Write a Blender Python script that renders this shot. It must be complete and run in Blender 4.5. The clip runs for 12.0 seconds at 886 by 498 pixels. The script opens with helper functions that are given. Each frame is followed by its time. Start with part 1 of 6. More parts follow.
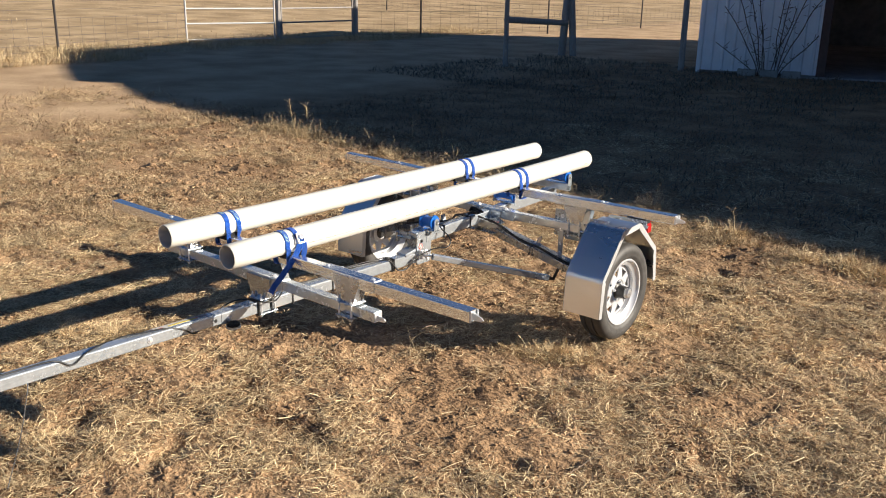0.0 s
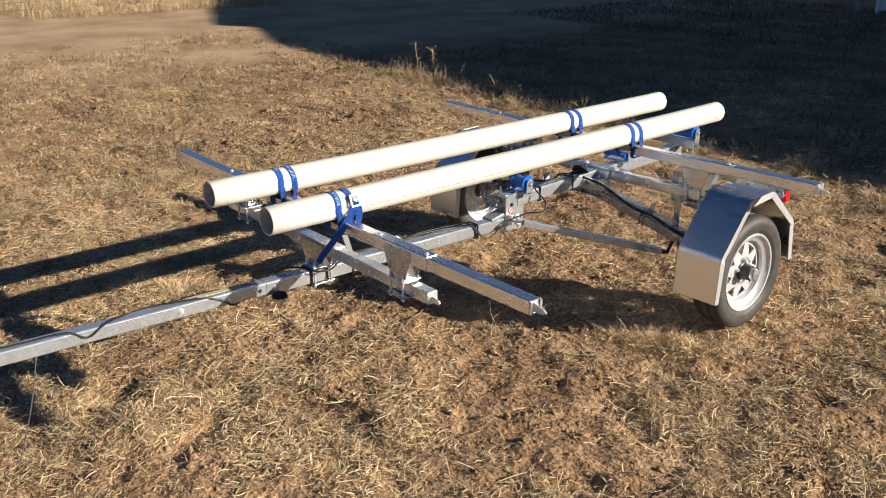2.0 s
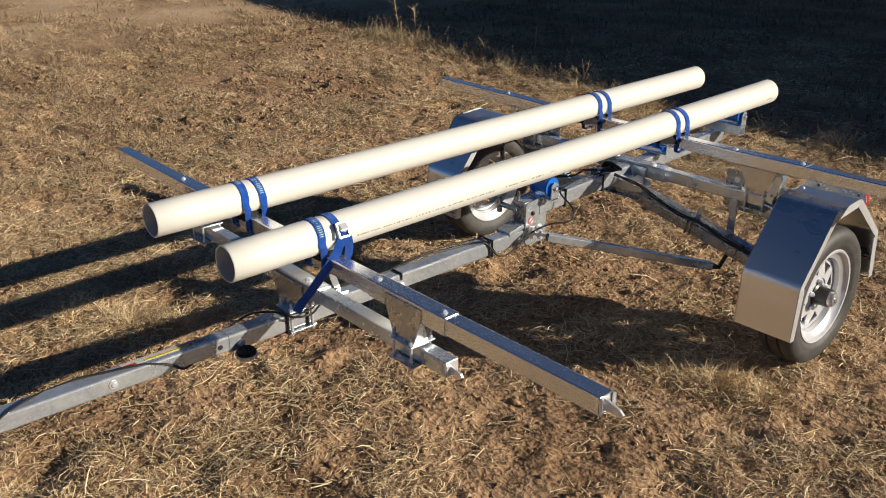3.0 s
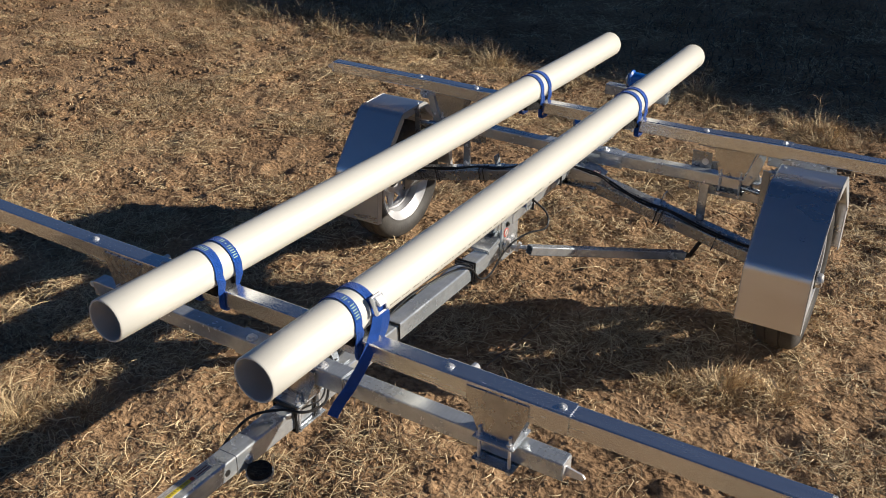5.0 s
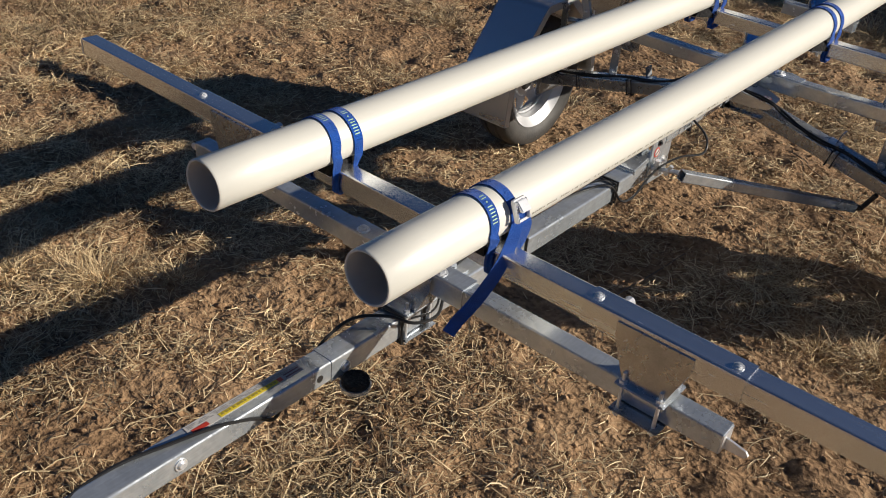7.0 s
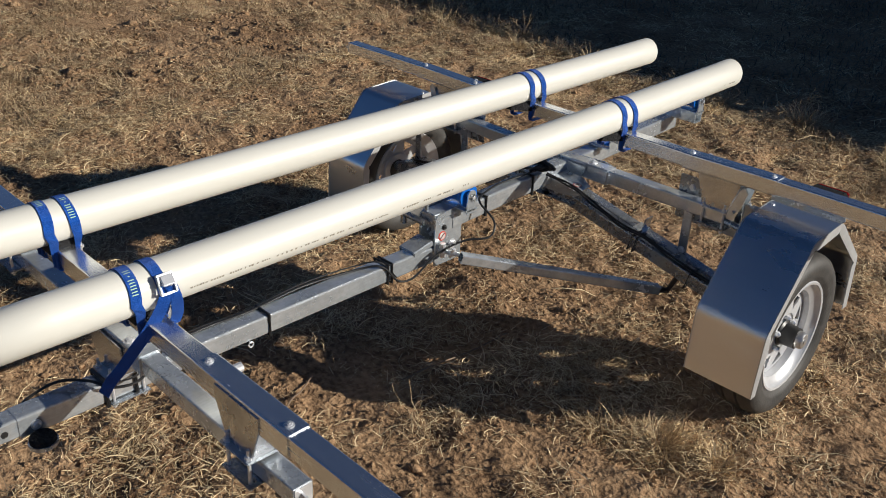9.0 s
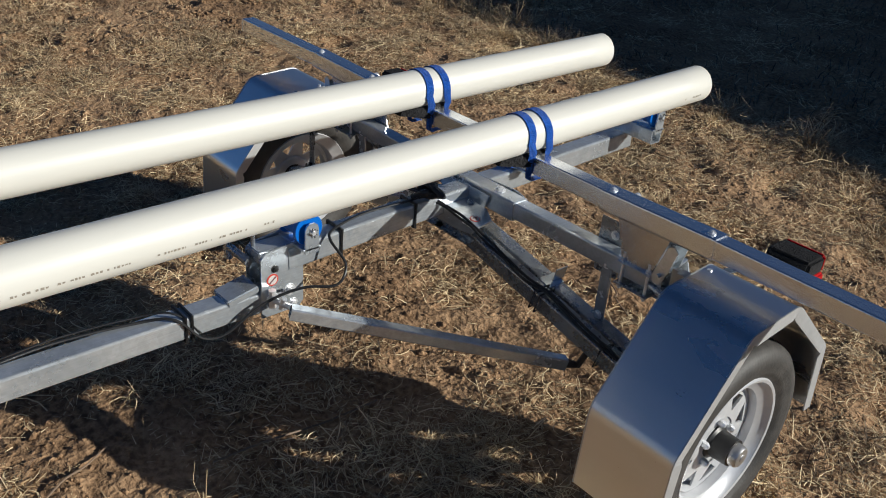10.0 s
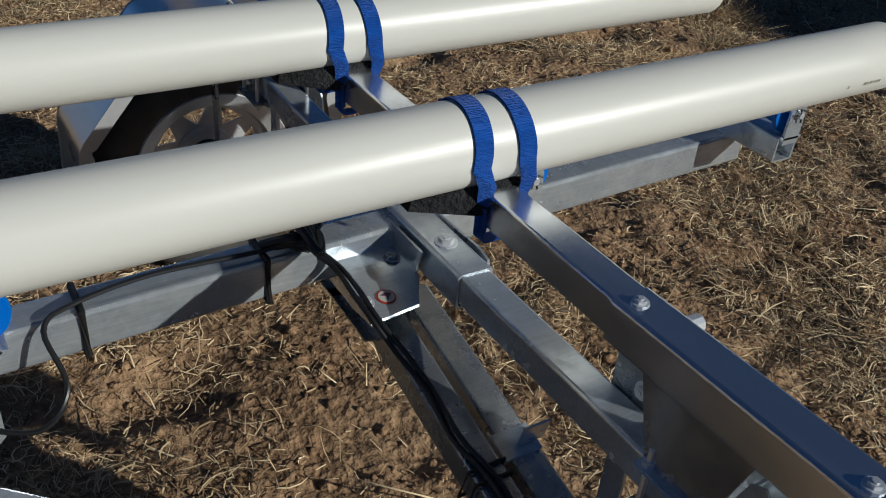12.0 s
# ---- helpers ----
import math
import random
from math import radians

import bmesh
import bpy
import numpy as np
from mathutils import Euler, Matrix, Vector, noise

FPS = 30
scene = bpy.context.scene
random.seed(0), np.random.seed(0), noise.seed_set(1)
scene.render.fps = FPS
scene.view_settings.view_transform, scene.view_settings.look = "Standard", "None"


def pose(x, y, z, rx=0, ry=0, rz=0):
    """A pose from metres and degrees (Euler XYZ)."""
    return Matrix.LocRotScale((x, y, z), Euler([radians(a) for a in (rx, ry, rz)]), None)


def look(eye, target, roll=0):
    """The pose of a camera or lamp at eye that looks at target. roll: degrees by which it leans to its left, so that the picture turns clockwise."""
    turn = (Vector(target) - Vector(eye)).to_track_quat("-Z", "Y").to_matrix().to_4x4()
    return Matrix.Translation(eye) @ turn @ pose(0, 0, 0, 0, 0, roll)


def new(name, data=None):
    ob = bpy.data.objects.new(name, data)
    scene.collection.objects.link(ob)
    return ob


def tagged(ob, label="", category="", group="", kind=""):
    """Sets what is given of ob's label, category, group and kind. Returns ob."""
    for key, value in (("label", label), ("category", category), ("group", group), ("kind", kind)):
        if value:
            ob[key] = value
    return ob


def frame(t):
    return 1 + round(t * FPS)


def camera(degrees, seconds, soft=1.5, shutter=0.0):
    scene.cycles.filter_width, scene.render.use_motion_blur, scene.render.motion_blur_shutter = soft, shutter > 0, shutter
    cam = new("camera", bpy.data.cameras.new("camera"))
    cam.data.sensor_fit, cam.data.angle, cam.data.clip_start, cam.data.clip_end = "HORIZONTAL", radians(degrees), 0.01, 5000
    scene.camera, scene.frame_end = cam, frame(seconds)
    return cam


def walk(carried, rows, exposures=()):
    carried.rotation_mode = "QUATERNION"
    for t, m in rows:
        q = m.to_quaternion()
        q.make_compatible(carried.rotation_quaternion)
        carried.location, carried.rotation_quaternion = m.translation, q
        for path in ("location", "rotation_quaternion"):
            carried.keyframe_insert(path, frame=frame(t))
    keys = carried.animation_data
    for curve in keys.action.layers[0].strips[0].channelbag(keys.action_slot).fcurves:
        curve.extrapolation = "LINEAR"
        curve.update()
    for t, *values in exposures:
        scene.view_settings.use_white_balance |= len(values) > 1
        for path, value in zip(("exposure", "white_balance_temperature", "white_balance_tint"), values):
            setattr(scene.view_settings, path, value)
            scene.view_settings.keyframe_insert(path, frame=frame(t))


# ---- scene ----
cam = camera(53.0, 12.0, 1.0)
PATH = [
    (0, (3.295, -2.243, 2.012), (2.071, -0.773, 1.429), 1.1),
    (0.5, (3.289, -2.236, 2.018), (2.059, -0.77, 1.437), 0.8),
    (1, (3.282, -2.211, 2.013), (2.008, -0.786, 1.424), 0.4),
    (1.5, (3.274, -1.89, 1.996), (1.899, -0.583, 1.363), -0.0),
    (2, (3.11, -1.558, 1.912), (1.674, -0.353, 1.215), -0.2),
    (2.5, (2.729, -1.261, 1.864), (1.337, -0.049, 1.096), -0.1),
    (2.7, (2.579, -1.177, 1.87), (1.187, 0.028, 1.09), -0.1),
    (4.3, (1.401, -0.907, 1.858), (0.359, 0.546, 0.963), 0.1),
    (4.5, (1.353, -0.91, 1.872), (0.355, 0.571, 0.971), 0.7),
    (5, (1.354, -1.107, 1.939), (0.418, 0.406, 1.024), 0.3),
    (5.5, (1.332, -1.298, 1.97), (0.415, 0.23, 1.063), -1.3),
    (6, (1.253, -1.309, 1.933), (0.291, 0.177, 1.002), -0.9),
    (6.5, (1.164, -1.114, 1.819), (0.145, 0.288, 0.821), 2.1),
    (7, (1.095, -0.931, 1.728), (0.055, 0.392, 0.647), 5.0),
    (7.5, (1.134, -0.732, 1.748), (0.061, 0.563, 0.665), 6.4),
    (7.7, (1.224, -0.636, 1.756), (0.139, 0.667, 0.697), 6.9),
    (9.3, (1.935, -0.288, 1.859), (0.682, 0.977, 0.947), 1.8),
    (9.5, (1.923, -0.095, 1.818), (0.662, 1.141, 0.88), 2.2),
    (10, (1.729, 0.473, 1.701), (0.447, 1.673, 0.745), 4.8),
    (10.5, (1.449, 0.987, 1.567), (0.115, 2.109, 0.587), 5.8),
    (11, (1.198, 1.374, 1.485), (-0.192, 2.386, 0.464), 6.3),
    (11.5, (1.058, 1.556, 1.341), (-0.341, 2.509, 0.275), 6.3),
    (12, (1.036, 1.584, 1.333), (-0.366, 2.513, 0.25), 5.3),
]
EXPOSURES = [(0, 1.09, 6100, 9), (1.5, 1.08, 6100, 9), (2.5, 0.53, 6150, 9), (4.5, 0.41, 5980, 9), (6.0, 0.44, 5980, 9), (7.5, 0.21, 5950, 9), (9.5, 0.20, 5640, 7), (10.5, 0.08, 5440, 5), (11.0, -0.11, 5410, 4), (11.5, -0.39, 5380, 4), (12, -0.37, 5340, 4)]
walk(cam, [(t, look(eye, target, roll)) for t, eye, target, roll in PATH], EXPOSURES)
# ---- world, sun, exposure ----
SUN = Vector((2.24, 1.53, 1.0)).normalized()
world = bpy.data.worlds.new("sky")
scene.world = world
world.use_nodes = True
wn = world.node_tree
sky = wn.nodes.new("ShaderNodeTexSky")
sky.sky_type, sky.sun_disc = "NISHITA", False
sky.sun_elevation, sky.sun_rotation = math.asin(SUN.z), math.atan2(SUN.x, SUN.y)
sky.altitude, sky.air_density, sky.dust_density, sky.ozone_density = 1800, 0.8, 0.0, 4.5
wn.links.new(sky.outputs[0], wn.nodes["Background"].inputs[0])
wn.nodes["Background"].inputs[1].default_value = 0.038
lamp = bpy.data.lights.new("sun", "SUN")
lamp.energy, lamp.angle, lamp.color = 5.0, radians(0.45), (1.0, 0.86, 0.68)
new("sun", lamp).matrix_world = look(SUN * 60, (0, 0, 0))


# ---- materials ----
def material(name, base, rough=0.6, metal=0.0, spread=0.15, scale=30.0, bump=0.0, bump_scale=80.0, spec=0.5, stretch=(1, 1, 1),
             rough_spread=0.0, dark=None, random_value=0.0):
    m = bpy.data.materials.new(name)
    m.use_nodes = True
    nt = m.node_tree
    b = nt.nodes["Principled BSDF"]
    b.inputs["Roughness"].default_value, b.inputs["Metallic"].default_value = rough, metal
    b.inputs["Specular IOR Level"].default_value = spec
    tc = nt.nodes.new("ShaderNodeTexCoord")
    mp = nt.nodes.new("ShaderNodeMapping")
    mp.inputs["Scale"].default_value = stretch
    nt.links.new(tc.outputs["Object"], mp.inputs[0])
    n1, n2 = nt.nodes.new("ShaderNodeTexNoise"), nt.nodes.new("ShaderNodeTexNoise")
    n1.inputs["Scale"].default_value, n1.inputs["Detail"].default_value = scale, 6
    n2.inputs["Scale"].default_value, n2.inputs["Detail"].default_value = scale * 0.13, 3
    mix = nt.nodes.new("ShaderNodeMath")
    mix.operation = "ADD"
    for n, k in ((n1, 0), (n2, 1)):
        nt.links.new(mp.outputs[0], n.inputs["Vector"])
        nt.links.new(n.outputs["Fac"], mix.inputs[k])
    ramp = nt.nodes.new("ShaderNodeMapRange")
    ramp.inputs["From Min"].default_value, ramp.inputs["From Max"].default_value = 0.6, 1.4
    nt.links.new(mix.outputs[0], ramp.inputs["Value"])
    col = nt.nodes.new("ShaderNodeMix")
    col.data_type = "RGBA"
    low = dark or [c * (1 - spread) for c in base]
    col.inputs[6].default_value = (*low, 1)
    col.inputs[7].default_value = (*[min(1, c * (1 + spread)) for c in base], 1)
    nt.links.new(ramp.outputs[0], col.inputs[0])
    out = col.outputs[2]
    if random_value:
        geo = nt.nodes.new("ShaderNodeNewGeometry")
        mr = nt.nodes.new("ShaderNodeMapRange")
        mr.inputs["To Min"].default_value, mr.inputs["To Max"].default_value = 1 - random_value, 1 + random_value
        nt.links.new(geo.outputs["Random Per Island"], mr.inputs["Value"])
        hs = nt.nodes.new("ShaderNodeHueSaturation")
        nt.links.new(mr.outputs[0], hs.inputs["Value"])
        nt.links.new(out, hs.inputs["Color"])
        out = hs.outputs[0]
    nt.links.new(out, b.inputs["Base Color"])
    if rough_spread:
        rr = nt.nodes.new("ShaderNodeMapRange")
        rr.inputs["To Min"].default_value, rr.inputs["To Max"].default_value = rough - rough_spread, rough + rough_spread
        nt.links.new(ramp.outputs[0], rr.inputs["Value"])
        nt.links.new(rr.outputs[0], b.inputs["Roughness"])
    if bump:
        n3 = nt.nodes.new("ShaderNodeTexNoise")
        n3.inputs["Scale"].default_value, n3.inputs["Detail"].default_value = bump_scale, 8
        nt.links.new(mp.outputs[0], n3.inputs["Vector"])
        bp = nt.nodes.new("ShaderNodeBump")
        bp.inputs["Strength"].default_value, bp.inputs["Distance"].default_value = bump, 0.01
        nt.links.new(n3.outputs["Fac"], bp.inputs["Height"])
        nt.links.new(bp.outputs[0], b.inputs["Normal"])
    return m


def galvanised(name, pale, dull, rough, metal):
    """Zinc-coated steel: a faint spangle of crystals, cloudy dull patches, rub marks along the tube."""
    m = material(name, pale, rough, metal, 0.1, 30)
    nt = m.node_tree
    b = nt.nodes["Principled BSDF"]
    base = b.inputs["Base Color"].links[0].from_socket
    tc = nt.nodes.new("ShaderNodeTexCoord")
    vor = nt.nodes.new("ShaderNodeTexVoronoi")
    vor.inputs["Scale"].default_value = 85
    nt.links.new(tc.outputs["Object"], vor.inputs["Vector"])
    sep = nt.nodes.new("ShaderNodeSeparateColor")
    nt.links.new(vor.outputs["Color"], sep.inputs[0])
    cloud, rub = nt.nodes.new("ShaderNodeTexNoise"), nt.nodes.new("ShaderNodeTexNoise")
    cloud.inputs["Scale"].default_value, cloud.inputs["Detail"].default_value, cloud.inputs["Roughness"].default_value = 7.0, 8, 0.65
    rub.inputs["Scale"].default_value, rub.inputs["Detail"].default_value = 260.0, 2
    mp = nt.nodes.new("ShaderNodeMapping")
    mp.inputs["Scale"].default_value = (1.0, 0.05, 1.0)
    nt.links.new(tc.outputs["Object"], cloud.inputs["Vector"])
    nt.links.new(tc.outputs["Object"], mp.inputs[0])
    nt.links.new(mp.outputs[0], rub.inputs["Vector"])

    def spread(src, a, z, lo, hi):
        r = nt.nodes.new("ShaderNodeMapRange")
        for k, v in (("From Min", a), ("From Max", z), ("To Min", lo), ("To Max", hi)):
            r.inputs[k].default_value = v
        nt.links.new(src, r.inputs["Value"])
        return r.outputs[0]

    def joined(op, p, q):
        x = nt.nodes.new("ShaderNodeMath")
        x.operation = op
        nt.links.new(p, x.inputs[0])
        nt.links.new(q, x.inputs[1])
        return x.outputs[0]

    patch = spread(cloud.outputs["Fac"], 0.42, 0.64, 0.0, 1.0)
    mix = nt.nodes.new("ShaderNodeMix")
    mix.data_type = "RGBA"
    nt.links.new(patch, mix.inputs[0])
    nt.links.new(base, mix.inputs[6])
    mix.inputs[7].default_value = (*dull, 1)
    hs = nt.nodes.new("ShaderNodeHueSaturation")
    nt.links.new(mix.outputs[2], hs.inputs["Color"])
    nt.links.new(joined("MULTIPLY", spread(sep.outputs[0], 0, 1, 0.94, 1.05), spread(rub.outputs["Fac"], 0.3, 0.7, 0.92, 1.06)), hs.inputs["Value"])
    nt.links.new(hs.outputs[0], b.inputs["Base Color"])
    nt.links.new(joined("ADD", spread(sep.outputs[1], 0, 1, rough - 0.03, rough + 0.03), spread(patch, 0, 1, -0.04, 0.10)), b.inputs["Roughness"])
    return m


GALV = galvanised("galvanised_steel", (0.69, 0.735, 0.775), (0.51, 0.555, 0.60), 0.20, 0.68)
GALV_DULL = galvanised("dark_galvanised_steel", (0.43, 0.455, 0.485), (0.30, 0.32, 0.345), 0.26, 0.8)
ALU = material("brushed_aluminium", (0.77, 0.80, 0.845), 0.25, 0.95, 0.06, 25, 0.01, 60, stretch=(0.25, 3, 3), rough_spread=0.05)
FENDER = material("mill_aluminium_sheet", (0.80, 0.81, 0.83), 0.30, 0.96, 0.04, 10, 0.006, 12, stretch=(0.6, 2, 2), rough_spread=0.06)
BRACKET = galvanised("smooth_bracket_steel", (0.60, 0.61, 0.63), (0.46, 0.47, 0.49), 0.24, 0.93)
LIP = material("raw_sheet_edge", (0.58, 0.59, 0.60), 0.45, 0.6, 0.1, 40)
BOLT = material("zinc_bolt", (0.80, 0.81, 0.83), 0.3, 0.6, 0.1, 200)
PVC = material("white_pvc", (0.69, 0.68, 0.62), 0.38, 0.0, 0.05, 5, 0.02, 30, stretch=(4, 0.6, 4))
PVC_IN = material("pvc_bore", (0.62, 0.6, 0.56), 0.5, 0.0, 0.06, 20)
PRINT = material("pipe_print", (0.3, 0.27, 0.22), 0.6, 0.0, 0.3, 300)
STRAP = material("blue_webbing", (0.006, 0.085, 0.46), 0.55, 0.0, 0.3, 45, 0.8, 700, stretch=(1, 0.08, 1))
STRAP_INK = material("strap_print", (0.42, 0.62, 0.36), 0.6, 0.0, 0.2, 200)
ROLLER = material("blue_roller", (0.01, 0.13, 0.55), 0.35, 0.0, 0.1, 40)
RUBBER = material("tyre_rubber", (0.045, 0.042, 0.039), 0.6, 0.0, 0.6, 18, 0.15, 120, dark=(0.016, 0.016, 0.016))
FOAM = material("black_foam", (0.030, 0.030, 0.032), 0.9, 0.0, 0.3, 140, 0.9, 160, dark=(0.005, 0.005, 0.006), spec=0.2)
CABLE = material("black_cable", (0.012, 0.012, 0.013), 0.42, 0.0, 0.2, 40)
RIM = material("silver_rim_paint", (0.62, 0.63, 0.65), 0.32, 0.35, 0.08, 40)
HUB_HOLE_BLACK = material("black_grease_and_hole_fill", (0.02, 0.02, 0.02), 0.4, 0.0, 0.3, 60)
CHROME = material("chrome_cap", (0.62, 0.62, 0.62), 0.42, 1.0, 0.04, 60)
LENS_RED = material("red_lens", (0.45, 0.014, 0.014), 0.2, 0.0, 0.15, 60)
LABEL_WHITE = material("label_white", (0.55, 0.53, 0.5), 0.45, 0.0, 0.1, 120)
LABEL_YELLOW = material("label_yellow", (0.75, 0.6, 0.03), 0.4, 0.0, 0.08, 120)
LABEL_RED = material("label_red", (0.5, 0.05, 0.03), 0.4, 0.0, 0.08, 120)
LABEL_MAROON = material("label_maroon", (0.13, 0.04, 0.06), 0.45, 0.0, 0.1, 120)
LABEL_GREY = material("label_grey_print", (0.3, 0.29, 0.29), 0.5, 0.0, 0.1, 120)
LABEL_INK = material("label_ink", (0.35, 0.28, 0.06), 0.5, 0.0, 0.1, 120)
YELLOW = material("yellow_plastic", (0.8, 0.5, 0.02), 0.4, 0.0, 0.08, 60)
BARN_WHITE = material("white_barn_panel", (0.82, 0.84, 0.87), 0.5, 0.0, 0.06, 3, 0.1, 12, dark=(0.70, 0.71, 0.74))
BARN_DARK = material("barn_inside", (0.42, 0.38, 0.36), 0.9, 0.0, 0.4, 5)
BARN_RED = material("rusty_door_post", (0.10, 0.055, 0.045), 0.8, 0.0, 0.3, 8)
BLOCK = material("concrete_block", (0.33, 0.32, 0.3), 0.9, 0.0, 0.2, 20, 0.3, 60)
POST_WOOD = material("weathered_fence_wood", (0.3, 0.28, 0.26), 0.85, 0.0, 0.35, 25, 0.4, 60, stretch=(4, 4, 0.6))
POST_STEEL = material("dark_steel_post", (0.05, 0.042, 0.04), 0.7, 0.3, 0.3, 20)
GATE_PAINT = material("pale_gate_paint", (0.55, 0.55, 0.54), 0.45, 0.3, 0.12, 20)
WIRE = material("fence_wire", (0.16, 0.13, 0.11), 0.6, 0.6, 0.2, 20)
TWIG = material("dry_bramble_stem", (0.1, 0.07, 0.05), 0.85, 0.0, 0.3, 60)
ROOF = material("barn_roof_sheet", (0.4, 0.4, 0.41), 0.5, 0.3, 0.2, 4)


def straw_material(name, light, dark, spread=0.35):
    m = bpy.data.materials.new(name)
    m.use_nodes = True
    nt = m.node_tree
    b = nt.nodes["Principled BSDF"]
    b.inputs["Roughness"].default_value = 0.6
    b.inputs["Specular IOR Level"].default_value = 0.35
    geo = nt.nodes.new("ShaderNodeNewGeometry")
    ramp = nt.nodes.new("ShaderNodeValToRGB")
    ramp.color_ramp.elements[0].color = (*dark, 1)
    ramp.color_ramp.elements[1].color = (*light, 1)
    e = ramp.color_ramp.elements.new(0.42)
    e.color = (*[0.5 * d + 0.5 * l for d, l in zip(dark, light)], 1)
    nt.links.new(geo.outputs["Random Per Island"], ramp.inputs[0])
    tc = nt.nodes.new("ShaderNodeTexCoord")
    n = nt.nodes.new("ShaderNodeTexNoise")
    n.inputs["Scale"].default_value = 1.7
    nt.links.new(tc.outputs["Object"], n.inputs["Vector"])
    hs = nt.nodes.new("ShaderNodeHueSaturation")
    mr = nt.nodes.new("ShaderNodeMapRange")
    mr.inputs["From Min"].default_value, mr.inputs["From Max"].default_value = 0.3, 0.7
    mr.inputs["To Min"].default_value, mr.inputs["To Max"].default_value = 1 - spread, 1 + spread
    nt.links.new(n.outputs["Fac"], mr.inputs["Value"])
    nt.links.new(mr.outputs[0], hs.inputs["Value"])
    nt.links.new(ramp.outputs[0], hs.inputs["Color"])
    nt.links.new(hs.outputs[0], b.inputs["Base Color"])
    return m


STRAW = straw_material("dry_straw", (0.89, 0.72, 0.44), (0.35, 0.237, 0.12), 0.3)
OLD_STRAW = straw_material("rotting_straw", (0.42, 0.29, 0.17), (0.11, 0.07, 0.04), 0.3)
WEED = straw_material("dry_weed", (0.72, 0.57, 0.34), (0.3, 0.2, 0.1))
# far darker than the other grasses, to deepen the shade beside the barn
SHADE_DARK_GRASS = straw_material("shade_darkened_winter_grass", (0.25, 0.21, 0.145), (0.06, 0.05, 0.036))
STICK = straw_material("old_twig", (0.3, 0.22, 0.15), (0.08, 0.05, 0.03))


def ground_material():
    m = bpy.data.materials.new("bare_soil")
    m.use_nodes = True
    nt = m.node_tree
    b = nt.nodes["Principled BSDF"]
    b.inputs["Roughness"].default_value = 0.95
    b.inputs["Specular IOR Level"].default_value = 0.15
    tc = nt.nodes.new("ShaderNodeTexCoord")

    def tex(scale, detail, a, z):
        n = nt.nodes.new("ShaderNodeTexNoise")
        n.inputs["Scale"].default_value, n.inputs["Detail"].default_value = scale, detail
        nt.links.new(tc.outputs["Object"], n.inputs["Vector"])
        r = nt.nodes.new("ShaderNodeMapRange")
        r.inputs["From Min"].default_value, r.inputs["From Max"].default_value = a, z
        nt.links.new(n.outputs["Fac"], r.inputs["Value"])
        return r.outputs[0], n.outputs["Fac"]

    def blend(fac, a, z):
        x = nt.nodes.new("ShaderNodeMix")
        x.data_type = "RGBA"
        for v, k in ((fac, 0), (a, 6), (z, 7)):
            if isinstance(v, tuple):
                x.inputs[k].default_value = (*v, 1)
            else:
                nt.links.new(v, x.inputs[k])
        return x.outputs[2]

    grain, raw = tex(46, 12, 0.36, 0.64)
    patch, _ = tex(1.5, 7, 0.4, 0.60)
    soil = blend(grain, (0.135, 0.082, 0.046), (0.39, 0.250, 0.139))
    sand = blend(grain, (0.30, 0.192, 0.108), (0.50, 0.336, 0.192))
    near = blend(patch, soil, sand)
    # the sandy track that runs past, and the pale pasture behind the fence
    sep = nt.nodes.new("ShaderNodeSeparateXYZ")
    nt.links.new(tc.outputs["Object"], sep.inputs[0])
    wob, _ = tex(0.35, 4, 0.0, 1.0)

    def step(src, at, width, plus):
        a = nt.nodes.new("ShaderNodeMath")
        a.operation = "MULTIPLY_ADD"
        nt.links.new(wob, a.inputs[0])
        a.inputs[1].default_value = plus
        nt.links.new(src, a.inputs[2])
        r = nt.nodes.new("ShaderNodeMapRange")
        r.interpolation_type = "SMOOTHSTEP"
        r.inputs["From Min"].default_value, r.inputs["From Max"].default_value = at, at - width
        nt.links.new(a.outputs[0], r.inputs["Value"])
        return r.outputs[0]

    ruts, _ = tex(0.9, 8, 0.36, 0.64)
    tan = blend(ruts, blend(grain, (0.32, 0.215, 0.125), (0.48, 0.34, 0.205)), blend(grain, (0.50, 0.355, 0.215), (0.64, 0.47, 0.30)))
    far1, _ = tex(0.6, 6, 0.35, 0.65)
    pasture = blend(far1, (0.34, 0.245, 0.14), (0.55, 0.41, 0.25))
    c = blend(step(sep.outputs[0], -6.2, 2.5, 2.0), near, tan)
    c = blend(step(sep.outputs[0], -16.9, 1.0, 1.0), c, pasture)
    nt.links.new(c, b.inputs["Base Color"])
    bp = nt.nodes.new("ShaderNodeBump")
    bp.inputs["Strength"].default_value, bp.inputs["Distance"].default_value = 1.0, 0.020
    nt.links.new(raw, bp.inputs["Height"])
    nt.links.new(bp.outputs[0], b.inputs["Normal"])
    return m


SOIL = ground_material()


# ---- mesh tools ----
def mesh_object(name, bm, mat, smooth=False):
    me = bpy.data.meshes.new(name)
    bmesh.ops.recalc_face_normals(bm, faces=bm.faces)
    bm.to_mesh(me)
    bm.free()
    me.materials.append(mat)
    if smooth:
        me.shade_smooth()
        me.set_sharp_from_angle(angle=radians(40))
    return new(name, me)


def part(name, bm, mat, parent, label="", smooth=False):
    ob = mesh_object(name, bm, mat, smooth)
    ob.parent = parent
    base = parent
    shift = Vector((0, 0, 0))
    while base:
        if base.type == "EMPTY":
            shift += base.location
        base = base.parent
    if parent.type == "EMPTY":
        ob.matrix_parent_inverse = Matrix.Translation(-shift)
    return tagged(ob, label)


def thing(name, at, label, category, group="", kind=""):
    ob = new(name)
    ob.empty_display_size = 0.1
    ob.location = at
    return tagged(ob, label, category, group, kind)


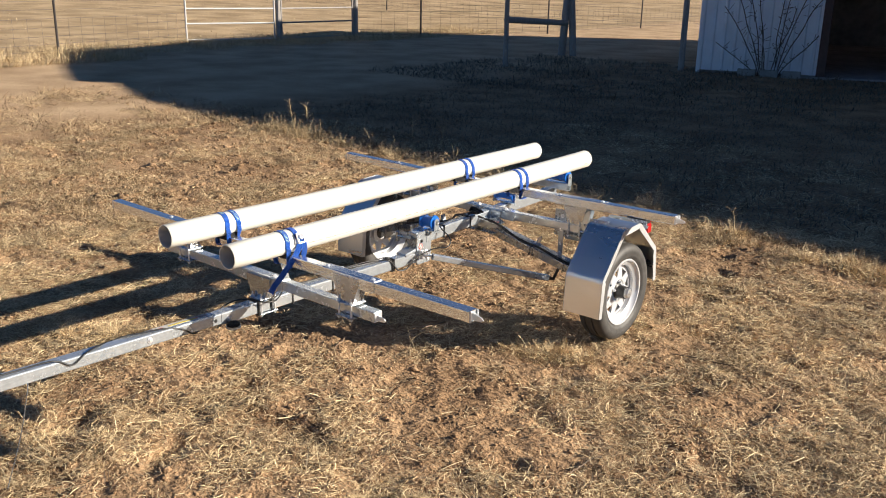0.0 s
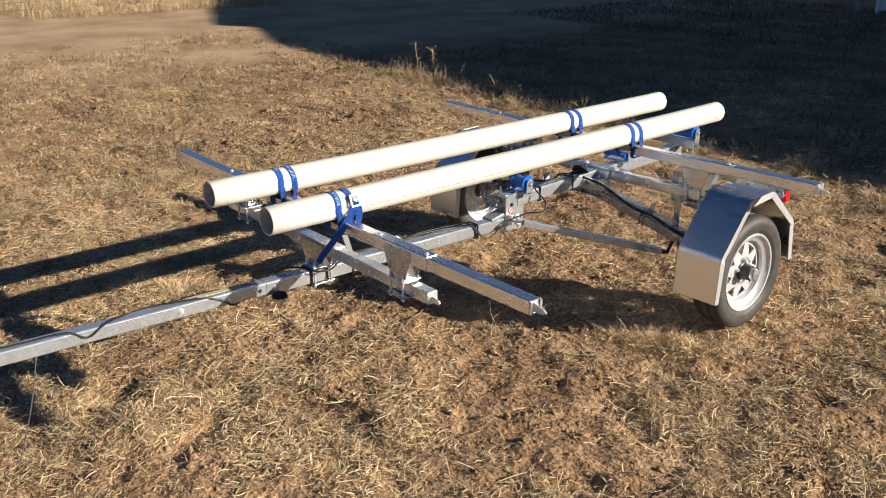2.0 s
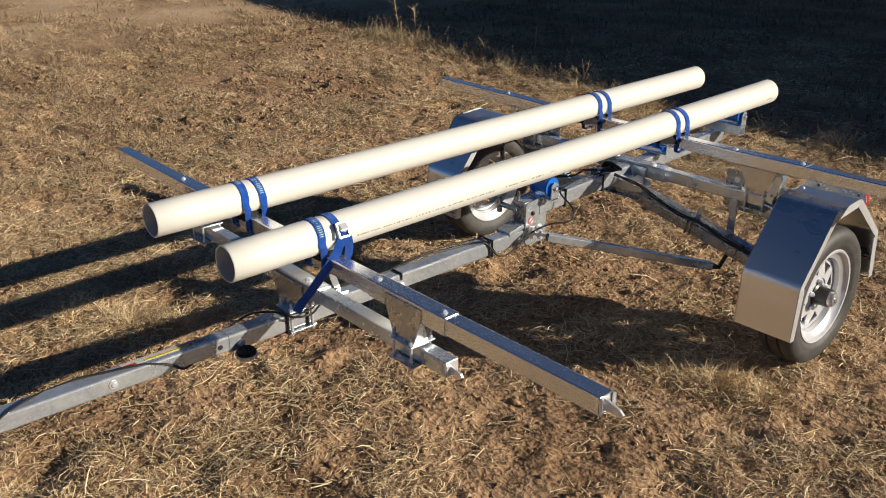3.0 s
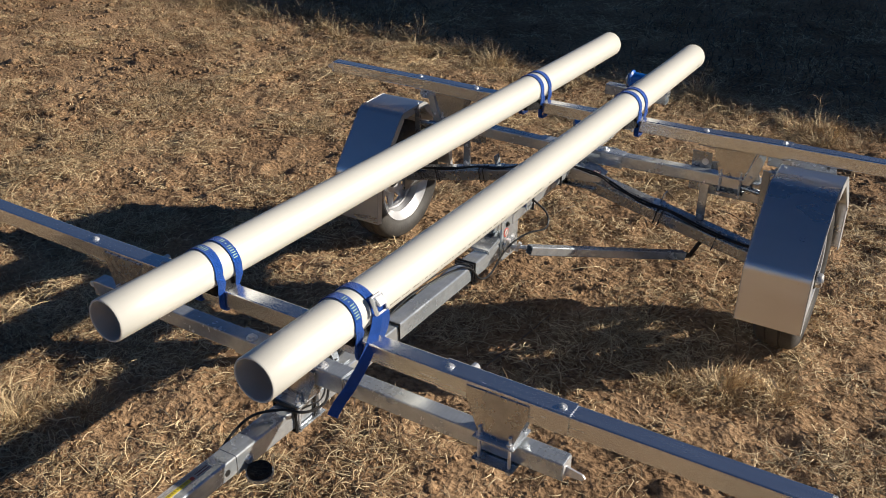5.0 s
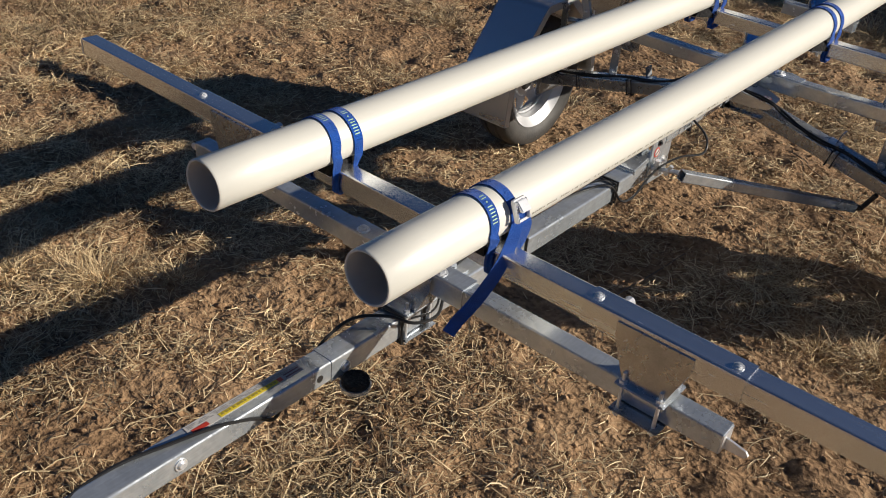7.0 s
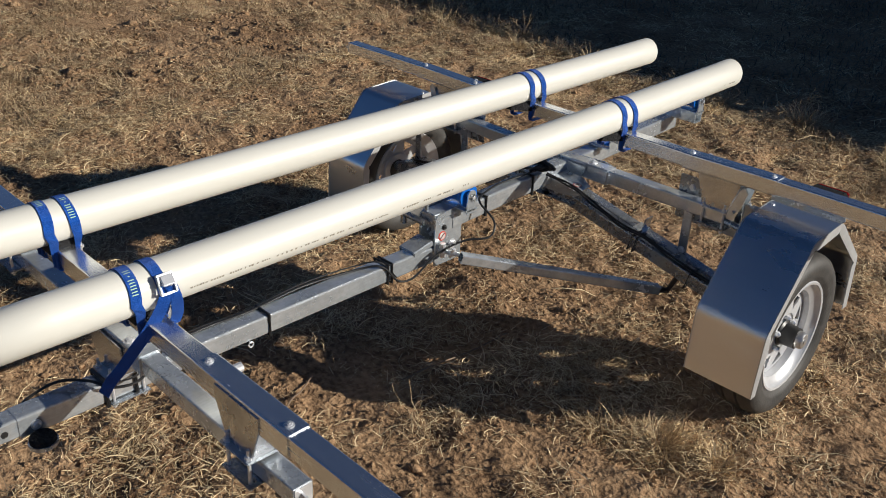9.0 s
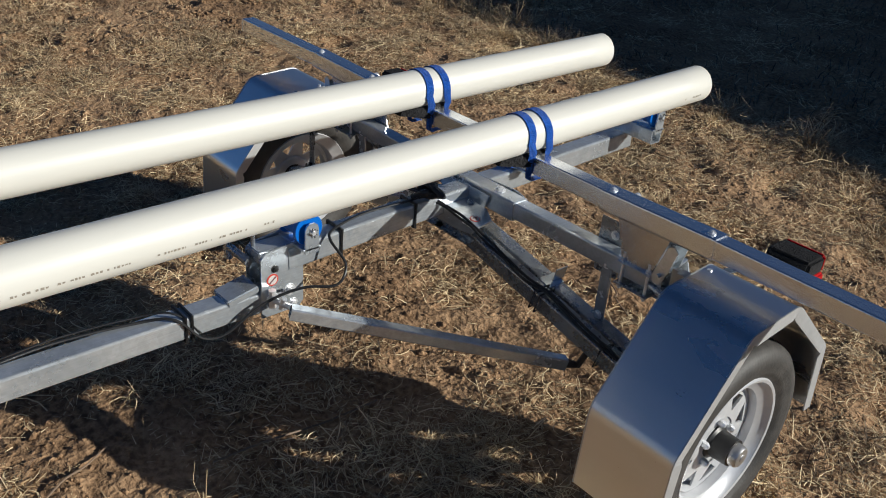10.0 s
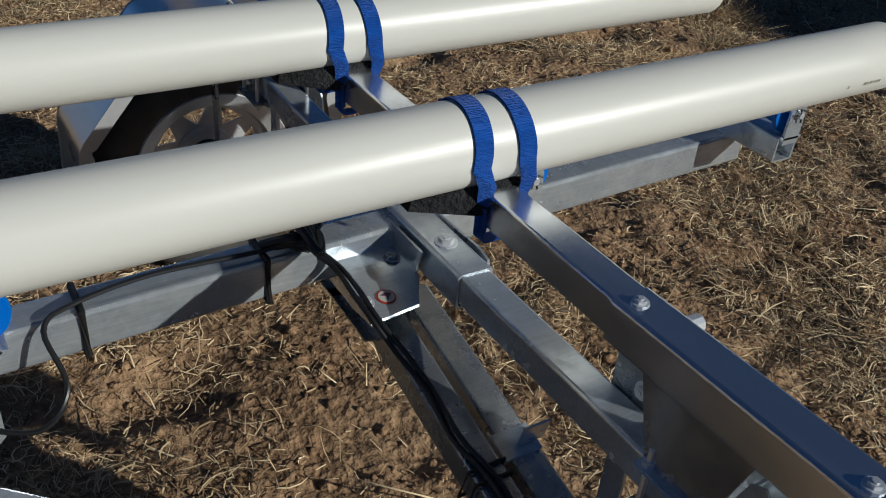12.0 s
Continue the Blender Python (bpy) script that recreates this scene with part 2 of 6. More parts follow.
def add_box(bm, centre, size, m=None, bevel=0.0):
    g = bmesh.ops.create_cube(bm, size=1.0, matrix=Matrix.Translation(centre) @ (m or Matrix()) @ Matrix.Diagonal((*size, 1)))
    if bevel:
        es = list({e for v in g["verts"] for e in v.link_edges})
        bmesh.ops.bevel(bm, geom=es, offset=bevel, segments=2, affect="EDGES")


def frame_of(p, q, up=(0, 0, 1)):
    d = (Vector(q) - Vector(p)).normalized()
    side = d.cross(Vector(up)).normalized()
    return d, side, side.cross(d)


def rounded(w, h, r, n=3):
    pts = []
    for cx, cy, a0 in ((w / 2 - r, h / 2 - r, 0), (-w / 2 + r, h / 2 - r, 90), (-w / 2 + r, -h / 2 + r, 180), (w / 2 - r, -h / 2 + r, 270)):
        for k in range(n + 1):
            a = radians(a0 + 90 * k / n)
            pts.append((cx + r * math.cos(a), cy + r * math.sin(a)))
    return pts


def add_tube(bm, p, q, w, h, wall=0.004, r=0.007, up=(0, 0, 1), closed=False):
    """A rectangular hollow section from p to q."""
    d, side, top = frame_of(p, q, up)
    rings = []
    for prof in (rounded(w, h, r), rounded(w - 2 * wall, h - 2 * wall, max(0.001, r - wall * 0.6))):
        for end in (p, q):
            rings.append([bm.verts.new(Vector(end) + side * a + top * b) for a, b in prof])
    n = len(rings[0])
    for k in range(n):
        j = (k + 1) % n
        bm.faces.new((rings[0][k], rings[0][j], rings[1][j], rings[1][k]))
        if not closed:
            bm.faces.new((rings[2][j], rings[2][k], rings[3][k], rings[3][j]))
            bm.faces.new((rings[0][j], rings[0][k], rings[2][k], rings[2][j]))
            bm.faces.new((rings[1][k], rings[1][j], rings[3][j], rings[3][k]))
    if closed:
        bm.faces.new(rings[0])
        bm.faces.new(rings[1])
        for v in rings[2] + rings[3]:
            bm.verts.remove(v)


def add_cyl(bm, p, q, r, n=16, r2=None):
    d, side, top = frame_of(p, q, (0, 0, 1) if abs((Vector(q) - Vector(p)).normalized().z) < 0.9 else (0, 1, 0))
    a = [bm.verts.new(Vector(p) + (side * math.cos(k * math.tau / n) + top * math.sin(k * math.tau / n)) * r) for k in range(n)]
    b = [bm.verts.new(Vector(q) + (side * math.cos(k * math.tau / n) + top * math.sin(k * math.tau / n)) * (r if r2 is None else r2)) for k in range(n)]
    for k in range(n):
        bm.faces.new((a[k], a[(k + 1) % n], b[(k + 1) % n], b[k]))
    bm.faces.new(a)
    bm.faces.new(b)


def add_lathe(bm, profile, at, n=48, closed=True):
    """Turns (x along the axle, radius) points round the x axis at a place."""
    rings = []
    for x, r in profile:
        rings.append([bm.verts.new((at[0] + x, at[1] + r * math.cos(k * math.tau / n), at[2] + r * math.sin(k * math.tau / n))) for k in range(n)])
    for a, b in zip(rings, rings[1:] + ([rings[0]] if closed else [])):
        for k in range(n):
            bm.faces.new((a[k], a[(k + 1) % n], b[(k + 1) % n], b[k]))
    return rings


def add_path(bm, pts, r, n=8):
    """A round cable along points."""
    pts = [Vector(p) for p in pts]
    prev = []
    for i, p in enumerate(pts):
        d = (pts[min(i + 1, len(pts) - 1)] - pts[max(i - 1, 0)]).normalized()
        side = d.cross(Vector((0.13, 0.21, 0.97))).normalized()
        top = side.cross(d)
        ring = [bm.verts.new(p + (side * math.cos(k * math.tau / n) + top * math.sin(k * math.tau / n)) * r) for k in range(n)]
        for k in range(n) if prev else ():
            bm.faces.new((prev[k], prev[(k + 1) % n], ring[(k + 1) % n], ring[k]))
        if not prev:
            bm.faces.new(ring)
        prev = ring
    bm.faces.new(prev)


def smooth_path(pts, n=6):
    """Catmull-Rom through points."""
    p = [Vector(v) for v in pts]
    p = [p[0] * 2 - p[1], *p, p[-1] * 2 - p[-2]]
    out = []
    for i in range(1, len(p) - 2):
        for k in range(n):
            t = k / n
            out.append(0.5 * ((2 * p[i]) + (p[i + 1] - p[i - 1]) * t + (2 * p[i - 1] - 5 * p[i] + 4 * p[i + 1] - p[i + 2]) * t * t
                              + (3 * p[i] - p[i - 1] - 3 * p[i + 1] + p[i + 2]) * t ** 3))
    return out + [p[-2]]


def add_band(bm, pts, across, width, thick):
    """A flat band along points; across and width: at each point, or one for all."""
    pts = [Vector(p) for p in pts]
    prev = None
    for i, p in enumerate(pts):
        d = (pts[min(i + 1, len(pts) - 1)] - pts[max(i - 1, 0)]).normalized()
        a = Vector(across[i] if isinstance(across, list) else across).normalized()
        nrm = a.cross(d).normalized() * thick / 2
        a = a * (width[i] if isinstance(width, list) else width) / 2
        ring = [bm.verts.new(p + s * a + u * nrm) for s, u in ((-1, -1), (1, -1), (1, 1), (-1, 1))]
        if prev:
            for k in range(4):
                bm.faces.new((prev[k], prev[(k + 1) % 4], ring[(k + 1) % 4], ring[k]))
        else:
            bm.faces.new(ring)
        prev = ring
    bm.faces.new(prev)


def add_prism(bm, outline, y0, y1, axis="y"):
    """A plate: outline in two axes, from one depth to another along the third."""
    put = {"y": lambda a, b, d: (a, d, b), "x": lambda a, b, d: (d, a, b), "z": lambda a, b, d: (a, b, d)}[axis]
    f = [bm.verts.new(put(a, b, y0)) for a, b in outline]
    k = [bm.verts.new(put(a, b, y1)) for a, b in outline]
    bm.faces.new(f)
    bm.faces.new(k)
    n = len(outline)
    for i in range(n):
        bm.faces.new((f[i], f[(i + 1) % n], k[(i + 1) % n], k[i]))


def add_bolt(bm, at, direction=(0, 0, 1), r=0.008, h=0.006):
    at, d = Vector(at), Vector(direction).normalized()
    add_cyl(bm, at, at + d * 0.002, r * 1.5, 12)
    add_cyl(bm, at + d * 0.002, at + d * h, r, 6)
    add_cyl(bm, at + d * h, at + d * (h + 0.0015), r * 0.5, 8)


# ---- ground ----
def lie(x, y):
    """The ground's height: trodden soil, lumpy at a hand's width, with hoof dents and crumbs."""
    v = Vector((x, y, 0))
    z = -0.008 + 0.016 * noise.noise(v * 0.55) + 0.016 * noise.noise(v * 1.9)
    fine = max(0.0, 1 - max(0.0, math.hypot(x + 1, y - 1.5) - 6.0) / 5)
    if fine:
        lumps = 0.016 * noise.noise(v * 4.2) + 0.015 * noise.noise(v * 9.0) + 0.011 * noise.noise(v * 17 + Vector((7, 0, 0))) + 0.009 * abs(noise.noise(v * 31))
        dent = noise.noise(v * 3.3 + Vector((0, 4, 9))) - 0.28
        z += fine * (lumps - 0.09 * max(0.0, dent))
    calm = min(1.0, max(0.0, (-x - 9) / 3))
    rise = max(0.0, -x - 22) * 0.02 + max(0.0, y - 38) * 0.02   # the pasture climbs gently
    return z * (1 - 0.5 * calm) + rise


def steps(lo, hi, fine, far):
    out = list(np.arange(lo, hi, fine))
    a, s = lo, fine
    while a > -far:
        s = min(s * 1.07, 60)
        a -= s
        out.insert(0, a)
    a, s = hi, fine
    while a < far:
        out.append(a)
        s = min(s * 1.07, 60)
        a += s
    return out


def build_ground():
    xs, ys = steps(-4.2, 2.4, 0.0165, 900), steps(-1.2, 5.0, 0.0165, 900)
    verts = [(x, y, lie(x, y)) for y in ys for x in xs]
    w = len(xs)
    faces = [(j * w + i, j * w + i + 1, (j + 1) * w + i + 1, (j + 1) * w + i) for j in range(len(ys) - 1) for i in range(w - 1)]
    me = bpy.data.meshes.new("ground")
    me.from_pydata(verts, [], faces)
    me.materials.append(SOIL)
    me.shade_smooth()
    tagged(new("ground", me), "dry brown soil yard with a sandy track", "ground", kind="structure")


build_ground()


# ---- the trailer ----
trailer = thing("boat_trailer", (0, 2.2, 0), "light galvanised boat trailer with aluminium bars on dry grass", "trailer")


WHEEL = Vector((0.925, 2.168, 0.288))


def tongue_at(y, dx=0.0, dz=0.0):
    """The tongue's axis, which leans a little against the pipes."""
    return Vector((0.016 - 0.024 * y + dx, y, 0.476 - 0.020 * y + dz))


def nose_at(y, dx=0.0, dz=0.0):
    """The axis of the slimmer front tongue tube, which runs a little steeper."""
    u = (y + 1.9) / 2.2
    return Vector((0.016 - 0.024 * y + dx, y, 0.5368 + (0.470 - 0.5368) * u + dz))


def spine_at(y, dx=0.0, dz=0.0):
    """The raised rear spine's axis."""
    return Vector((0.030 - 0.025 * y + dx, y, 0.525 + 0.021 * y + dz))


FY, FZ, LZ = 0.335, 0.746, 0.604        # front upper bar, front lower bar
RY, RZ, RLY, RLZ = 2.200, 0.745, 2.212, 0.587   # rear upper bar, rear lower bar


def build_tongue():
    bm = bmesh.new()
    add_tube(bm, tongue_at(0.062), tongue_at(1.56), 0.061, 0.060, 0.004, 0.006)
    part("tongue_tube", bm, GALV, trailer, "galvanised square rear tongue tube")
    bm = bmesh.new()
    add_tube(bm, nose_at(-1.9), nose_at(0.3), 0.057, 0.053, 0.004, 0.006)
    outer = part("tongue_front_tube", bm, GALV, trailer, "slimmer galvanised front tongue tube")
    # coupler and stand at the nose
    bm = bmesh.new()
    add_box(bm, nose_at(-1.98), (0.075, 0.2, 0.07), bevel=0.012)
    add_cyl(bm, nose_at(-2.1, 0, -0.02), nose_at(-2.1, 0, 0.045), 0.042, 20)
    part("coupler", bm, GALV_DULL, trailer)
    bm = bmesh.new()
    foot = nose_at(-1.7, 0.08)
    ground_z = lie(foot.x, foot.y)
    add_cyl(bm, (foot.x, foot.y, ground_z + 0.01), (foot.x, foot.y, 0.75), 0.025, 16)
    add_cyl(bm, (foot.x, foot.y, ground_z - 0.005), (foot.x, foot.y, ground_z + 0.012), 0.08, 24)
    part("jack_stand", bm, GALV_DULL, trailer)
    # side bolts of the sleeve
    for y in (-0.318, 0.103):
        bm = bmesh.new()
        p = nose_at(y, 0.0285, 0.002) if y < 0 else tongue_at(y, 0.0305, -0.004)
        add_cyl(bm, p, p + Vector((0.003, 0, 0)), 0.013, 20)
        add_cyl(bm, p + Vector((0.003, 0, 0)), p + Vector((0.007, 0, 0)), 0.010, 20, 0.006)
        part("sleeve_bolt", bm, BOLT, trailer)
    # a black disc on the tube wall gives the darkness of an open hole
    bm = bmesh.new()
    add_cyl(bm, nose_at(0.030, 0.0265, -0.002), nose_at(0.030, 0.0289, -0.002), 0.009, 16)
    part("hole_disc", bm, HUB_HOLE_BLACK, trailer, "black disc drawn in place of an open bolt hole")
    # warning label along the top
    top = 0.0265
    for name, a, b, x0, x1, lift, mat, text in (
        ("label_strip", -0.275, 0.004, -0.023, 0.006, 0.0012, LABEL_WHITE, "pale printed warning label"),
        ("label_yellow_field", -0.205, -0.060, -0.007, 0.004, 0.002, LABEL_YELLOW, "yellow warning field"),
        ("label_red_field", -0.268, -0.232, -0.006, 0.004, 0.002, LABEL_RED, "red label field"),
        ("label_red_field", -0.059, -0.048, -0.007, 0.004, 0.002, LABEL_RED, "red label field"),
        ("label_dark_field", -0.040, 0.000, -0.008, -0.005, 0.002, LABEL_MAROON, "dark maroon label line"),
        ("label_dark_field", -0.040, 0.000, 0.000, 0.003, 0.002, LABEL_MAROON, "dark maroon label line"),
    ):
        bm = bmesh.new()
        add_prism(bm, [(nose_at(a).x + x0, a), (nose_at(a).x + x1, a), (nose_at(b).x + x1, b), (nose_at(b).x + x0, b)], 0, 0.0006, "z")
        for v in bm.verts:
            v.co.z += nose_at(v.co.y).z + top - 0.0005 + lift
        part(name, bm, mat, outer, text)
    rng = random.Random(40)
    for k in range(15):
        y = -0.200 + k * 0.0092
        bm = bmesh.new()
        w = rng.uniform(0.004, 0.0075)
        add_prism(bm, [(nose_at(y).x - 0.0045, y), (nose_at(y).x + 0.0005, y), (nose_at(y).x + 0.0005, y + w), (nose_at(y).x - 0.0045, y + w)], 0, 0.0004, "z")
        for v in bm.verts:
            v.co.z += nose_at(v.co.y).z + top + 0.0023
        part("printed_bar", bm, LABEL_INK, outer)
    for row in (-0.019, -0.0155, -0.012):
        y = -0.27
        while y < -0.02:
            w = rng.uniform(0.01, 0.035)
            bm = bmesh.new()
            add_prism(bm, [(nose_at(y).x + row, y), (nose_at(y).x + row + 0.0013, y), (nose_at(y).x + row + 0.0013, y + w), (nose_at(y).x + row, y + w)], 0, 0.0004, "z")
            for v in bm.verts:
                v.co.z += nose_at(v.co.y).z + top + 0.0016
            part("printed_bar", bm, LABEL_GREY, outer)
            y += w + rng.uniform(0.004, 0.012)
    # rubber bumper in a shallow steel cup on the side of the tongue
    p = Vector((0.078, 0.101, 0.446))
    for name, mat, rings, text in (("rubber_bumper", FOAM, ((0.024, 0.012), (0.029, 0.011), (0.031, 0.007), (0.031, -0.004)), "black rubber bumper"),
                                   ("bumper_cup", GALV, ((0.0312, -0.002), (0.0345, -0.002), (0.0345, -0.012), (0.028, -0.018)), "shallow round galvanised cup")):
        bm = bmesh.new()
        n = 28
        loops = [[bm.verts.new((p.x + r * math.cos(k * math.tau / n), p.y + r * math.sin(k * math.tau / n), p.z + z)) for k in range(n)] for r, z in rings]
        for q, w in zip(loops, loops[1:]):
            for k in range(n):
                bm.faces.new((q[k], q[(k + 1) % n], w[(k + 1) % n], w[k]))
        bm.faces.new(loops[0])
        bm.faces.new(loops[-1])
        part(name, bm, mat, trailer, text, smooth=True)
    bm = bmesh.new()
    add_box(bm, (0.055, 0.101, 0.442), (0.03, 0.028, 0.006))
    part("bumper_arm", bm, GALV, trailer)


def build_bracket(x, y, top_z, low, half_top, half_low, up_h=0.05, low_h=0.05, turn=False):
    """The folded foot between a bar and the bar or tube below it: two trapezoid plates, a clamp above and below, four bolts."""
    ztop, zfoot = top_z + up_h * 0.32, low + low_h / 2 + 0.006
    d = up_h / 2 + 0.002
    bm = bmesh.new()
    for s in (-1, 1):
        shape = [(x - half_top, ztop), (x + half_top, ztop), (x + half_top, ztop - 0.03), (x + half_low, zfoot), (x - half_low, zfoot), (x - half_top, ztop - 0.03)]
        add_prism(bm, shape, y + s * d, y + s * (d + 0.004))
    for s in (-1, 1):
        add_prism(bm, [(y - d, zfoot), (y + d, zfoot), (y + d, top_z - up_h / 2 - 0.002), (y - d, top_z - up_h / 2 - 0.002)], x + s * half_low, x + s * (half_low - 0.004), "x")
    body = part("bar_bracket", bm, BRACKET, trailer, "trapezoid folded steel bracket")
    bm = bmesh.new()
    wx, wy = (0.053, 0.046) if not turn else (0.046, 0.053)
    add_box(bm, (x, y, zfoot + 0.003), (wx * 2, wy * 2, 0.006), bevel=0.002)
    part("clamp_plate", bm, GALV, body)
    # the lower plate is in the darker steel
    bm = bmesh.new()
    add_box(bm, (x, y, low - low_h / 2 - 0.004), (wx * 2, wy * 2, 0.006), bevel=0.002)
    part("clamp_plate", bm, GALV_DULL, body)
    for sx in (-1, 1):
        for sy in (-1, 1):
            bm = bmesh.new()
            px, py = x + sx * (wx - 0.014), y + sy * (wy - 0.012)
            add_cyl(bm, (px, py, low - low_h / 2 - 0.02), (px, py, zfoot + 0.03), 0.0042, 8)
            add_cyl(bm, (px, py, zfoot + 0.006), (px, py, zfoot + 0.013), 0.0085, 6)
            add_cyl(bm, (px, py, low - low_h / 2 - 0.014), (px, py, low - low_h / 2 - 0.007), 0.0085, 6)
            part("clamp_bolt", bm, BOLT, body)


def build_bar(y, z, centre, half_mid, joint, tip, name, text, rise, back, lean=0.0):
    """A telescoping upper bar: a middle tube, a sleeve each side with two bolts, and an extension out to the tip. lean: how far it climbs towards its ends."""
    at = lambda dx, dy=0.0, dz=0.0: Vector((centre + dx, y + dy, z + lean * abs(dx) + dz))  # noqa: E731
    bm = bmesh.new()
    add_tube(bm, at(-half_mid - 0.1), at(half_mid + 0.1), 0.050, 0.050, 0.003, 0.004)
    part(name, bm, ALU, trailer, text)
    for s in (-1, 1):
        bm = bmesh.new()
        add_tube(bm, at(s * half_mid), at(s * joint), 0.056, 0.056, 0.003, 0.005)
        sleeve = part("bar_sleeve", bm, ALU, trailer, "slightly wider aluminium sleeve")
        for bx in (half_mid + 0.02, joint - 0.025):
            bm = bmesh.new()
            add_bolt(bm, at(s * bx, -0.004, 0.028), (0, 0, 1), 0.007, 0.006)
            part("bolt", bm, BOLT, sleeve)
        bm = bmesh.new()
        add_cyl(bm, at(s * (half_mid + 0.06), 0.028, 0.012), at(s * (half_mid + 0.06), 0.048, 0.012), 0.011, 10)
        part("knob", bm, BOLT, sleeve)
        bm = bmesh.new()
        end = at(s * tip, -back, rise)
        add_tube(bm, at(s * (joint - 0.02)), end, 0.050, 0.050, 0.003, 0.004)
        ext = part("bar_extension", bm, ALU, trailer, "brushed aluminium bar extension")
        # folded end cap with its tongue
        bm = bmesh.new()
        for dy in (-0.0235, 0.0235):
            add_box(bm, end + Vector((s * 0.003, dy, 0)), (0.012, 0.003, 0.046), None, 0.001)
        add_box(bm, end + Vector((s * -0.004, 0, 0)), (0.003, 0.043, 0.043), None, 0.001)
        x0 = end.x
        add_prism(bm, [(x0 - s * 0.004, end.z - 0.018), (x0 + s * 0.040, end.z - 0.016), (x0 + s * 0.052, end.z - 0.008), (x0 + s * 0.040, end.z + 0.002), (x0 - s * 0.004, end.z + 0.014)], end.y - 0.003, end.y + 0.003)
        part("end_tab", bm, BOLT, ext)


def build_front():
    build_bar(FY, FZ, 0.02, 0.445, 0.772, 1.29, "front_upper_bar", "brushed aluminium cross bar", 0.004, 0.0)
    bm = bmesh.new()
    add_tube(bm, (-0.766, FY + 0.010, LZ), (0.781, FY + 0.010, LZ), 0.048, 0.048, 0.003, 0.004)
    low = part("front_lower_bar", bm, GALV, trailer, "galvanised lower cross bar")
    for s, tip in ((1, 0.781), (-1, -0.766)):
        bm = bmesh.new()
        add_box(bm, (tip, FY + 0.010, LZ), (0.005, 0.042, 0.042))
        add_prism(bm, [(tip, LZ - 0.018), (tip + s * 0.042, LZ - 0.016), (tip + s * 0.048, LZ - 0.008), (tip + s * 0.042, LZ), (tip, LZ + 0.008)], FY + 0.004, FY + 0.009)
        part("end_tab", bm, BOLT, low)
    bm = bmesh.new()
    add_tube(bm, (-0.19, FY + 0.010, LZ), (0.176, FY + 0.010, LZ), 0.056, 0.056, 0.004, 0.005)
    part("lower_sleeve", bm, GALV, trailer)
    # keel prop behind the bar: a bent strip, a small yellow clip on the bar, and an eye below the tongue
    bm = bmesh.new()
    p = tongue_at(0.52)
    add_prism(bm, [(0.535, p.z + 0.030), (0.510, p.z + 0.034), (0.470, p.z + 0.165), (0.476, p.z + 0.185), (0.492, p.z + 0.182), (0.496, p.z + 0.168)], p.x - 0.016, p.x - 0.010, "x")
    add_box(bm, (p.x, 0.483, p.z + 0.172), (0.030, 0.034, 0.004), pose(0, 0, 0, -20, 0, 0), 0.001)
    add_box(bm, (p.x, 0.525, p.z + 0.033), (0.034, 0.045, 0.005), None, 0.001)
    part("keel_prop", bm, GALV, trailer, "bright bent steel strip")
    bm = bmesh.new()
    add_prism(bm, [(0.361, 0.738), (0.370, 0.737), (0.371, 0.752), (0.367, 0.760), (0.361, 0.759)], 0.298, 0.309, "x")
    part("yellow_clip", bm, YELLOW, trailer, "small yellow plastic clip")
    bm = bmesh.new()
    c = tongue_at(0.71, 0.034, -0.036)
    add_path(bm, [c + Vector((0.003, math.cos(a * math.tau / 12) * 0.008, math.sin(a * math.tau / 12) * 0.008)) for a in range(13)], 0.0022, 6)
    add_cyl(bm, c + Vector((-0.012, 0, 0.006)), c + Vector((0.003, 0, 0.006)), 0.003, 8)
    part("eye_ring", bm, BOLT, trailer)
    for bx in (-0.14, 0.10):
        bm = bmesh.new()
        add_bolt(bm, (bx, FY, LZ + 0.028), (0, 0, 1), 0.011, 0.009)
        part("bolt", bm, BOLT, low)
    for x in (0.622, -0.585):
        build_bracket(x, FY, FZ, LZ, 0.078, 0.042)
    p = tongue_at(FY)
    build_bracket(p.x, FY + 0.004, LZ, p.z, 0.085, 0.045, 0.048, 0.06, True)


